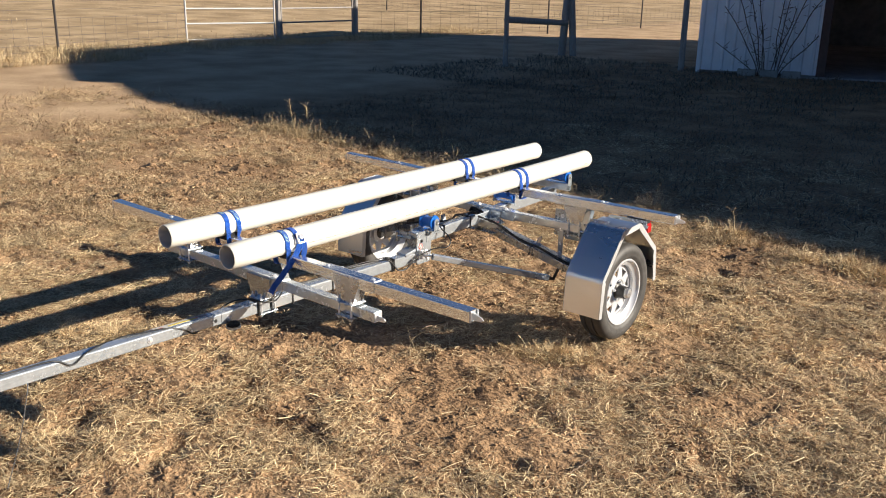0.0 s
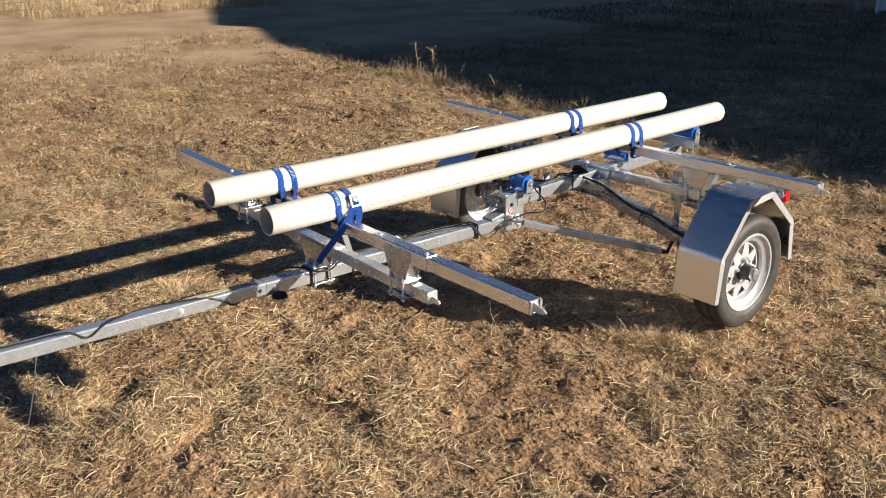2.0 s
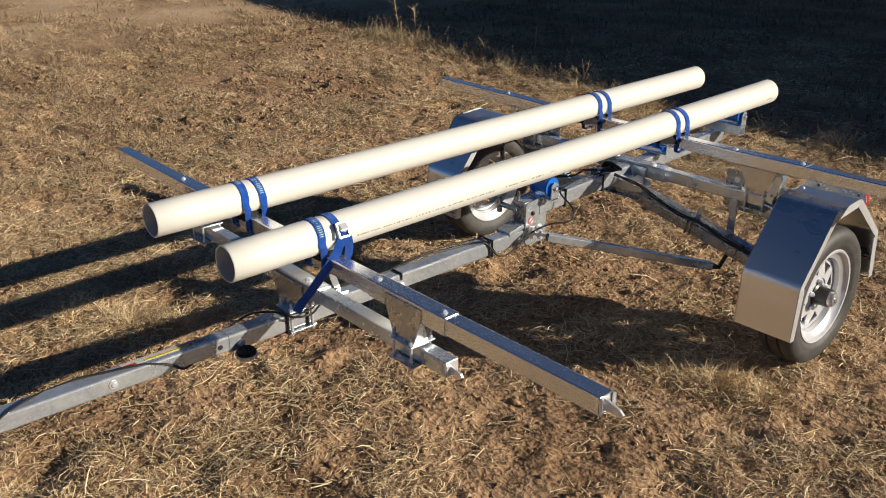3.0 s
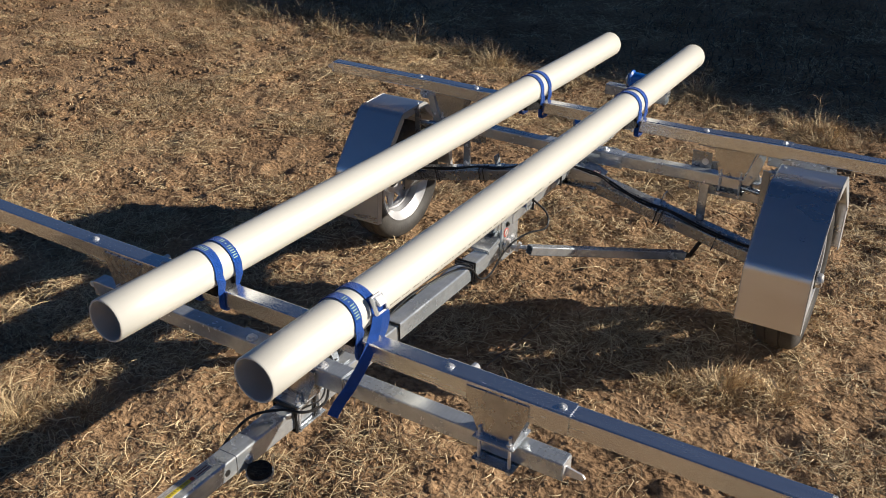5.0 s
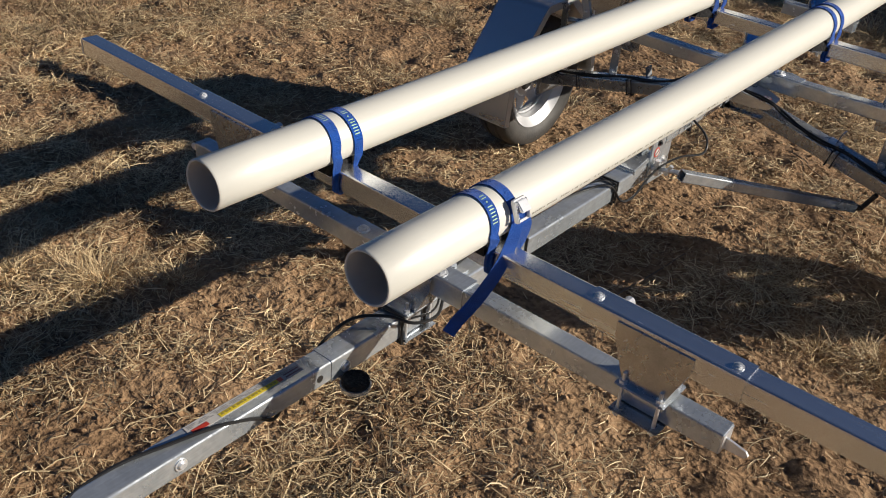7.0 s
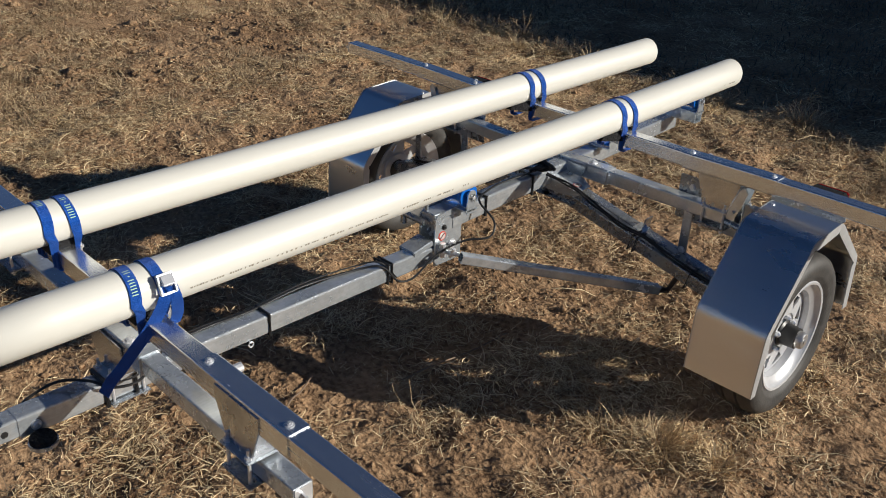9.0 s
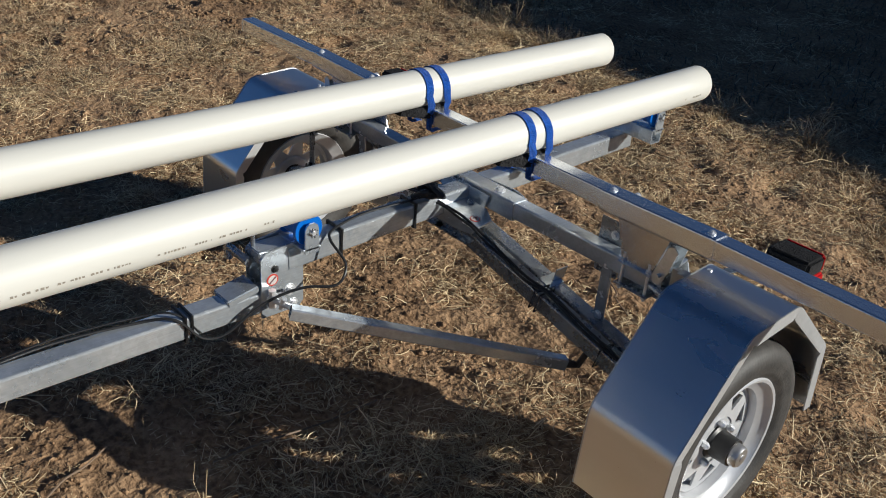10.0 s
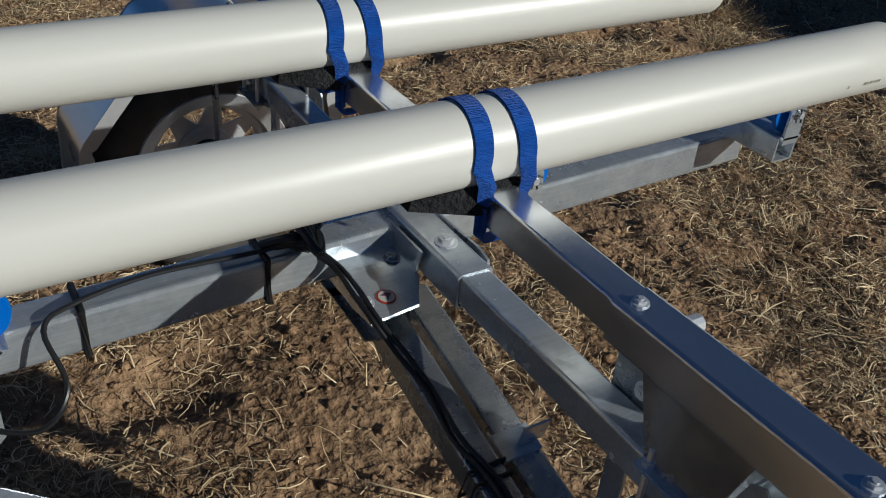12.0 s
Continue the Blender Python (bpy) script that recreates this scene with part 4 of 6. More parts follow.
def build_tail_light(s, cx):
    X = lambda x: cx + s * (x - cx)  # noqa: E731
    bm = bmesh.new()
    add_box(bm, (X(0.79), 2.535, 0.605), (0.06, 0.005, 0.04), bevel=0.002)
    add_tube(bm, (X(0.77), 2.53, 0.595), (X(0.70), 2.27, 0.575), 0.025, 0.006, 0.002, 0.002, (0, 0, 1), True)
    add_prism(bm, [(X(0.70), 0.600), (X(0.955), 0.600), (X(0.965), 0.612), (X(0.955), 0.652), (X(0.72), 0.652), (X(0.70), 0.64)], 2.448, 2.452)
    add_prism(bm, [(X(0.70), 2.448), (X(0.95), 2.448), (X(0.93), 2.54), (X(0.74), 2.54)], 0.597, 0.600, "z")
    holder = part("lamp_bracket", bm, GALV, trailer, "galvanised angle plate that carries the lamp")
    # black discs in front of the plate pass for its two holes
    for hx in (0.76, 0.93):
        bm = bmesh.new()
        add_cyl(bm, (X(hx), 2.446, 0.634), (X(hx), 2.4478, 0.634), 0.006, 12)
        part("hole_disc", bm, HUB_HOLE_BLACK, holder)
    bm = bmesh.new()
    add_box(bm, (X(0.835), 2.585, 0.616), (0.125, 0.085, 0.055), bevel=0.008)
    lamp_body = part("tail_lamp", bm, FOAM, trailer, "black tail lamp housing with red lens")
    bm = bmesh.new()
    add_box(bm, (X(0.835), 2.634, 0.616), (0.118, 0.016, 0.050), bevel=0.006)
    add_box(bm, (X(0.893), 2.60, 0.570), (0.028, 0.05, 0.060), bevel=0.006)
    part("lens", bm, LENS_RED, lamp_body, "red lens")


CX = -0.01
build_tongue()
build_front()
build_rear()
build_hinge()
for side in (1, -1):
    build_arm(side, CX - 0.01)
    build_wheel(side, CX)
    build_fender(side, CX)
    build_tail_light(side, CX)


def tie(pts, w=0.005, parent=None):
    """A black cable tie or tape turn round a tube: a closed band."""
    bm = bmesh.new()
    add_path(bm, pts, w, 6)
    return part("cable_tie", bm, CABLE, parent or trailer)


def around(c, d, half_w, half_h):
    """Points round a square tube at c whose run is d."""
    d = Vector(d).normalized()
    side = d.cross(Vector((0, 0, 1))).normalized()
    up = side.cross(d)
    return [c + side * a * half_w + up * b * half_h for a, b in ((-1, -1), (1, -1), (1, 1), (-1, 1), (-1, -1))]


def build_cables():
    run = []
    for y, dx, dz in ((-1.85, 0.02, 0.042), (-1.2, -0.01, 0.042), (-0.9, 0.01, 0.042), (-0.75, 0.034, 0.046), (-0.68, 0.048, 0.0), (-0.62, 0.040, 0.036), (-0.55, 0.0, 0.042), (-0.48, -0.038, 0.030),
                      (-0.40, -0.030, 0.040), (-0.32, -0.004, 0.041), (-0.23, 0.026, 0.040), (-0.15, 0.043, 0.010), (-0.10, 0.042, -0.036), (-0.04, 0.0, -0.042), (0.03, -0.042, -0.02), (0.12, -0.042, 0.025), (0.19, -0.030, 0.046), (0.245, 0.020, 0.050), (0.28, 0.070, 0.040), (0.34, 0.085, 0.036), (0.40, 0.055, 0.042), (0.47, 0.005, 0.045),
                      (0.6, -0.028, 0.033), (0.75, -0.020, 0.034), (0.95, -0.034, 0.036), (1.15, -0.01, 0.034), (1.22, 0.03, 0.036), (1.28, 0.045, -0.03), (1.34, 0.055, -0.035), (1.42, 0.06, 0.01),
                      (1.49, 0.07, 0.035), (1.55, 0.10, 0.055), (1.62, 0.14, 0.06), (1.66, 0.12, 0.10), (1.65, 0.06, 0.15)):
        slim = 0.75 if y < 0.06 else 1.0     # the front tube is slimmer
        run.append((nose_at if y < 0.06 else tongue_at)(y, dx * slim, dz * slim))
    run += [spine_at(1.69, 0.02, 0.042), spine_at(1.80, 0.005, 0.046), spine_at(1.95, 0.012, 0.042), spine_at(2.02, 0.02, 0.05)]
    bm = bmesh.new()
    add_path(bm, smooth_path(run), 0.0038)
    part("wiring_cable", bm, CABLE, trailer, "black lighting cable", smooth=True)
    bm = bmesh.new()
    add_path(bm, smooth_path([p + Vector((-0.012, 0.004, 0.004 + 0.006 * math.sin(i))) for i, p in enumerate(run[18:28])]), 0.0026)
    part("wiring_cable", bm, CABLE, trailer, smooth=True)
    for s in (1, -1):
        c = CX - 0.01
        X = lambda x: c + s * (x - c)  # noqa: E731
        arm = [(X(-0.01), 2.028, 0.592), (X(0.03), 2.056, 0.576), (X(0.09), 2.059, 0.567), (X(0.145), 2.062, 0.556), (X(0.195), 2.082, 0.521), (X(0.25), 2.098, 0.491), (X(0.33), 2.096, 0.471), (X(0.42), 2.110, 0.452), (X(0.56), 2.103, 0.418), (X(0.72), 2.108, 0.382), (X(0.78), 2.138, 0.378)]
        for k in (0, 1):
            bm = bmesh.new()
            add_path(bm, smooth_path([Vector(p) + Vector((0.004 * k, 0.009 * k, 0.002 * k + 0.003 * math.sin(3 * i + k))) for i, p in enumerate(arm)]), 0.0042)
            part("wiring_cable", bm, CABLE, trailer, smooth=True)
        for x in (0.375, 0.395, 0.62):
            ctr = Vector((X(x), 2.118, 0.517 - 0.23 * (x + 0.01)))
            tie(around(ctr, (s, 0.01, -0.24), 0.029, 0.030), 0.0025 if x > 0.5 else 0.003)
    # taped bundle at the junction
    bm = bmesh.new()
    for k in range(5):
        a = k * 1.3
        add_path(bm, smooth_path([spine_at(1.96 + 0.016 * k, 0.01 + 0.01 * math.sin(a), 0.05), spine_at(1.99 + 0.012 * k, 0.035, 0.055 + 0.012 * math.cos(a)), spine_at(2.02, 0.03 + 0.012 * k, 0.06),
                                  spine_at(2.05 - 0.01 * k, 0.01, 0.065 + 0.004 * k), spine_at(2.01, -0.015, 0.055)]), 0.0075)
    part("taped_joint", bm, CABLE, trailer, "black taped cable joint", smooth=True)
    for y in (0.50, 0.78, 1.245, 1.262):
        tie(around(tongue_at(y), (0, 1, 0), 0.034, 0.034), 0.0045)
    for y in (0.28, 0.36):
        tie(around(tongue_at(y), (0, 1, 0), 0.036, 0.036), 0.006)
    for y in (1.70, 1.96):
        tie(around(spine_at(y), (0, 1, 0), 0.033, 0.036), 0.0055)
    # loose grey wire that hangs from the nose to the ground
    bm = bmesh.new()
    p = nose_at(-0.86, 0.028, -0.022)
    add_path(bm, smooth_path([p, p + Vector((0.01, -0.01, -0.03)), p + Vector((0.0, -0.05, -0.2)), p + Vector((-0.02, -0.12, -0.42))]), 0.0022, 6)
    part("loose_wire", bm, GALV_DULL, trailer)


build_cables()


# ---- pipes, pads and straps ----
R_PIPE = 0.0572
PIPES = {1: (Vector((0.197, 0.0, 0.825)), Vector((0.181, 3.0, 0.844))), -1: (Vector((-0.253, -0.015, 0.831)), Vector((-0.236, 3.01, 0.844)))}


def pipe_point(s, y):
    a, b = PIPES[s]
    u = (y - a.y) / (b.y - a.y)
    return a.lerp(b, u) - Vector((0, 0, 0.024 * u * (1 - u)))


def build_pipe(s):
    a, b = PIPES[s]
    pipe = thing("pvc_pipe", (a.x, a.y, a.z), "long white plastic pipe strapped across the trailer bars", "pipe", "pipes on the trailer")
    d, side, up = frame_of(a, b)
    n, wall = 56, 0.006

    def ring(bm, p, r):
        return [bm.verts.new(p + (side * math.cos(k * math.tau / n) + up * math.sin(k * math.tau / n)) * r) for k in range(n)]

    bm = bmesh.new()
    along = [pipe_point(s, a.y + (b.y - a.y) * k / 24) for k in range(25)]
    rings = [ring(bm, a + d * 0.002, R_PIPE - wall), ring(bm, a, R_PIPE - wall + 0.001), ring(bm, a, R_PIPE - 0.002), ring(bm, a + d * 0.003, R_PIPE)]
    rings += [ring(bm, p, R_PIPE) for p in along[1:-1]]
    rings += [ring(bm, b - d * 0.003, R_PIPE), ring(bm, b, R_PIPE - 0.002), ring(bm, b, R_PIPE - wall)]
    for p, q in zip(rings, rings[1:]):
        for k in range(n):
            bm.faces.new((p[k], p[(k + 1) % n], q[(k + 1) % n], q[k]))
    part("pipe_wall", bm, PVC, pipe, smooth=True)
    bm = bmesh.new()
    rings = [ring(bm, a + d * 0.002, R_PIPE - wall), *[ring(bm, p, R_PIPE - wall) for p in along[1:-1]], ring(bm, b, R_PIPE - wall)]
    for p, q in zip(rings, rings[1:]):
        for k in range(n):
            bm.faces.new((p[k], p[(k + 1) % n], q[(k + 1) % n], q[k]))
    part("pipe_bore", bm, PVC_IN, pipe, smooth=True)
    # the maker's small grey print, as short bars in a row
    rng = random.Random(5 + s)
    if s > 0:
        y, stretches = 0.0, ((0.43, 0.52), (0.535, 1.04), (1.095, 1.155), (1.175, 1.212), (1.23, 1.295), (1.325, 1.36), (2.86, 2.885), (2.90, 2.945))
        for y0, y1 in stretches:
            y = y0
            while y < y1:
                w = rng.uniform(0.003, 0.007)
                if rng.random() < 0.85:
                    ang = radians(-14)
                    bm = bmesh.new()
                    hgt = rng.uniform(0.035, 0.055)
                    rows = []
                    for yy in (y, min(y + w, y1)):
                        c = pipe_point(s, yy)
                        rows.append([bm.verts.new(c + (side * math.cos(ang + t * hgt) + up * math.sin(ang + t * hgt)) * (R_PIPE + 0.0004)) for t in (-1, 0, 1)])
                    for k in range(2):
                        bm.faces.new((rows[0][k], rows[0][k + 1], rows[1][k + 1], rows[1][k]))
                    part("printed_bar", bm, PRINT, pipe)
                y += w + rng.choice((0.0025, 0.003, 0.0035, 0.009))


def build_pad(s, y, bar_z, nose=0.040):
    """A black foam block that cradles a pipe on a bar."""
    c = pipe_point(s, y)
    pad = thing("foam_pad", (c.x, y, bar_z + 0.025), "black foam block under a white pipe", "pad", "pipe pads")
    bm = bmesh.new()
    half = 0.040 if nose < 0.05 else 0.056
    low = bar_z + 0.0255
    outline = [(c.x - half, low - 0.014), (c.x + half, low - 0.014)]
    for k in range(9):
        t = radians(-46 - k * (88 / 8))
        outline.append((c.x + math.cos(t) * (R_PIPE + 0.001), c.z + math.sin(t) * (R_PIPE + 0.001)))
    add_prism(bm, outline, y - 0.040, y + 0.040)
    if nose > 0.05:      # the pad runs on ahead of the bar and thins out
        c2 = pipe_point(s, y - nose)
        back = [(x, y - 0.041, z) for x, z in outline]
        tip = [(c2.x - 0.030, y - nose, c2.z - R_PIPE - 0.006), (c2.x + 0.030, y - nose, c2.z - R_PIPE - 0.006)]
        tip += [(c2.x + math.cos(radians(-50 - k * 10)) * (R_PIPE + 0.001), y - nose, c2.z + math.sin(radians(-50 - k * 10)) * (R_PIPE + 0.001)) for k in range(9)]
        f, b = [bm.verts.new(p) for p in tip], [bm.verts.new(p) for p in back]
        bm.faces.new(f)
        for k in range(len(f)):
            m = (k + 1) % len(f)
            bm.faces.new((f[k], f[m], b[m], b[k]))
    part("block", bm, FOAM, pad)
    bm = bmesh.new()
    add_cyl(bm, (c.x + 0.0, y + 0.055, bar_z - 0.045), (c.x + 0.0, y + 0.055, bar_z + 0.05), 0.0045, 8)
    add_cyl(bm, (c.x + 0.0, y + 0.055, bar_z - 0.012), (c.x + 0.0, y + 0.055, bar_z - 0.004), 0.009, 6)
    part("threaded_rod", bm, BOLT, pad)


def build_strap(s, y, bar_y, bar_z, gap, buckle, tail):
    """A blue strap: two turns round the pipe, each drawn down and pinched against the bar."""
    strap = thing("cam_strap", (*pipe_point(s, y).xy, bar_z), "blue webbing strap cinched round a white pipe and the bar below", "strap", "straps on the pipes")
    r = R_PIPE + 0.0022
    for e in (-1, 1):
        yy = y + e * gap
        c = pipe_point(s, yy)
        drop = -0.022 if e < 0 else 0.016
        side = lambda sx: [Vector((c.x + sx * 0.0485, bar_y + e * 0.030, bar_z + drop)), Vector((c.x + sx * 0.0505, bar_y + e * 0.0305, bar_z + 0.026)),  # noqa: E731
                           Vector((c.x + sx * 0.0575, bar_y + e * 0.032, bar_z + 0.052))]
        pts = side(1)
        for k in range(0, 25):
            t = radians(-8 + 196 * k / 24)
            pts.append(Vector((c.x + math.cos(t) * r, c.y - 0.005 * e * math.sin(t), c.z + math.sin(t) * r)))
        pts += reversed(side(-1))
        pinch = (0.017, 0.019, 0.0235) if e < 0 else (0.009, 0.013, 0.021)
        wide = [*pinch, *[0.0265] * 25, *reversed(pinch)]
        bm = bmesh.new()
        across = [Vector((0.0, 1, 0)) if 2 < i < len(pts) - 3 else Vector((0.30 * (1 if i < 9 else -1), 1, 0)) for i in range(len(pts))]
        add_band(bm, pts, across, wide, 0.0022)
        web = part("webbing", bm, STRAP, strap, smooth=False)
        # woven lettering shown as plain pale strokes
        shown = {(1, -1): (22, 5), (-1, -1): (76, 3), (-1, 1): (24, 5)}.get((s, e)) if y < 1 else None
        for k in range(shown[1]) if shown else ():
            first = radians(shown[0] + 13 * k)
            strokes = ((3.0, 0.004, 0.0),) if k == 3 else ((2.0, 0.0145, -3.4), (2.0, 0.0145, 3.0))
            for high, deep, off in strokes:
                bm = bmesh.new()
                rows = []
                for dt in (-0.5, 0.5):
                    tt = first + radians(off + dt * high)
                    rows.append([bm.verts.new((c.x + math.cos(tt) * (r + 0.0015), c.y - 0.005 * e * math.sin(tt) + w * deep, c.z + math.sin(tt) * (r + 0.0015))) for w in (-0.5, 0.5)])
                bm.faces.new((rows[0][0], rows[0][1], rows[1][1], rows[1][0]))
                part("woven_bar", bm, STRAP_INK, web)
    # the gathered turns round the bar below
    c = pipe_point(s, y)
    for sx in (-1, 1):
        x = c.x + sx * 0.047
        bm = bmesh.new()
        add_band(bm, smooth_path([(x + 0.002, bar_y - 0.031, bar_z + 0.018), (x - 0.001, bar_y - 0.0295, bar_z - 0.012), (x + 0.002, bar_y - 0.0275, bar_z - 0.030), (x, bar_y, bar_z - 0.0320),
                                  (x, bar_y + 0.0275, bar_z - 0.028), (x + 0.002, bar_y + 0.030, bar_z + 0.020)], 4), (1, 0.06, 0), 0.017, 0.004)
        part("lower_turn", bm, STRAP, strap)
    if buckle:
        t = radians(20)
        p = Vector((c.x + math.cos(t) * (R_PIPE + 0.011), y + gap + 0.004, c.z + math.sin(t) * (R_PIPE + 0.011)))
        m = Matrix.Translation(p) @ pose(0, 0, 0, 0, 68, 0)
        bm = bmesh.new()
        for yy in (-0.018, 0.018):
            add_box(bm, (0, yy, 0.003), (0.044, 0.004, 0.014), None, 0.0015)
        add_box(bm, (-0.022, 0, 0.001), (0.007, 0.038, 0.008), None, 0.001)
        add_box(bm, (0.021, 0, 0.001), (0.005, 0.038, 0.006), None, 0.001)
        add_cyl(bm, (-0.004, -0.021, 0.006), (-0.004, 0.021, 0.006), 0.0035, 10)
        bmesh.ops.transform(bm, matrix=m, verts=bm.verts)
        body = part("cam_buckle", bm, BOLT, strap, "cast metal cam buckle")
        bm = bmesh.new()
        add_box(bm, (-0.010, 0, 0.012), (0.026, 0.030, 0.007), pose(0, 0, 0, 0, -24, 0), 0.002)
        bmesh.ops.transform(bm, matrix=m, verts=bm.verts)
        part("cam_lever", bm, BOLT, body)
    if tail:
        pts = smooth_path([(0.257, 0.373, 0.838), (0.267, 0.345, 0.795), (0.275, 0.308, 0.760), (0.277, 0.272, 0.730), (0.264, 0.236, 0.682), (0.250, 0.214, 0.650), (0.240, 0.198, 0.618)], 5)
        n = len(pts) - 1
        acr = [Vector((0.35, 0.85, -0.25)).lerp(Vector((0.80, 0.42, -0.42)), min(1, 1.6 * i / n)) for i in range(n + 1)]
        bm = bmesh.new()
        add_band(bm, pts, acr, 0.0265, 0.0022)
        part("strap_tail", bm, STRAP, strap, "loose hanging blue strap end")
        bm = bmesh.new()
        add_band(bm, smooth_path([(0.262, 0.378, 0.842), (0.268, 0.384, 0.808), (0.258, 0.388, 0.765), (0.250, 0.380, 0.736)], 5), (0.25, 1, 0.1), 0.028, 0.003)
        part("strap_fold", bm, STRAP, strap)


for side in (1, -1):
    build_pipe(side)
    build_pad(side, FY, FZ)
    build_pad(side, RY, RZ, 0.13)
    build_strap(side, FY - 0.005, FY, FZ, 0.034, side > 0, side > 0)
    build_strap(side, RY - 0.01, RY, RZ, 0.034, False, False)


# ---- straw, weeds and grass ----
def blade_mesh(name, roots, yaw, pitch, bend, length, width, mat, label, category, pieces=2):
    """Thousands of flat blades, each of one to three pieces, in one mesh. All inputs are arrays, one value a blade."""
    n = len(roots)
    side = np.stack([-np.sin(yaw), np.cos(yaw), np.random.uniform(-0.8, 0.8, n)], 1)
    side /= np.linalg.norm(side, axis=1)[:, None]
    w = side * width[:, None] / 2
    curl = np.random.normal(0, 1.7 / pieces, n)
    at, rows = roots, [(roots, 0.85)]
    for k in range(pieces):
        p, h = pitch - bend * k / max(1, pieces - 1), yaw + curl * k
        at = at + np.stack([np.cos(h) * np.cos(p), np.sin(h) * np.cos(p), np.sin(p)], 1) * (length / pieces)[:, None]
        rows.append((at, 0.3 if k == pieces - 1 else 0.95))
    co = np.stack([c + e * k * w for c, k in rows for e in (-1, 1)], 1).reshape(-1, 3)
    base = (np.arange(n) * 2 * (pieces + 1))[:, None]
    quads = np.concatenate([base + 2 * k + np.array([[0, 1, 3, 2]]) for k in range(pieces)], 1).reshape(-1)
    me = bpy.data.meshes.new(name)
    me.vertices.add(len(co))
    me.vertices.foreach_set("co", co.astype(np.float32).ravel())
    me.loops.add(len(quads))
    me.loops.foreach_set("vertex_index", quads.astype(np.int32))
    me.polygons.add(len(quads) // 4)
    me.polygons.foreach_set("loop_start", np.arange(0, len(quads), 4, dtype=np.int32))
    me.update(calc_edges=True)
    me.validate()
    me.materials.append(mat)
    return tagged(new(name, me), label, category, kind="stuff")


def cover(x, y):
    """How much straw lies at a place, 0 to 1."""
    v = Vector((x, y, 3.3))
    c = 0.36 + 0.9 * noise.noise(v * 0.8) + 1.3 * noise.noise(v * 2.6) + 0.9 * noise.noise(v * 6.0)
    c += 0.12 * min(1.0, max(0.0, (-x - 0.7) / 1.2)) + 0.25 * min(1.0, max(0.0, (x - 0.9) / 0.6))
    for bx, by, br in ((0.35, 0.85, 0.5), (-0.38, 0.94, 0.35), (-0.12, 0.47, 0.32), (-0.88, 0.41, 0.28), (0.45, -0.45, 0.25), (1.97, 1.09, 0.35), (0.12, 1.60, 0.28), (-2.0, 2.6, 0.5), (-1.0, 3.4, 0.5), (0.6, 3.0, 0.5),
                       (0.90, 0.55, 0.5), (0.97, 1.0, 0.32), (2.25, 1.75, 0.35), (0.75, -0.25, 0.3)):
        c -= 0.9 * max(0.0, 1 - math.hypot(x - bx, y - by) / br)      # trodden bare soil
    for bx, by, br in ((0.12, 0.10, 0.3), (0.40, -0.12, 0.35), (-0.2, -0.4, 0.4), (1.25, 1.45, 0.6), (1.6, 2.3, 0.5), (-1.45, 0.40, 0.5), (0.30, 1.92, 0.22), (0.9, 1.75, 0.25), (1.9, 2.7, 0.6), (1.5, 3.4, 0.6), (-0.5, -0.75, 0.5)):
        c += 0.6 * max(0.0, 1 - math.hypot(x - bx, y - by) / br)      # matted straw
    return min(1.0, max(0.05, c))


def scatter(zone, clusters, each, spread, rng):
    """Roots and headings in loose mats that lie the same way."""
    x0, x1, y0, y1 = zone
    roots, yaw = [], []
    made = 0
    while made < clusters:
        x, y = rng.uniform(x0, x1), rng.uniform(y0, y1)
        if rng.random() > cover(x, y):
            continue
        made += 1
        heading = rng.uniform(0, math.tau)
        for _ in range(each):
            a, b = rng.gauss(x, spread), rng.gauss(y, spread)
            roots.append((a, b, lie(a, b) + abs(rng.gauss(0, 0.006))))
            yaw.append(heading + rng.gauss(0, 1.2))
    return np.array(roots), np.array(yaw)


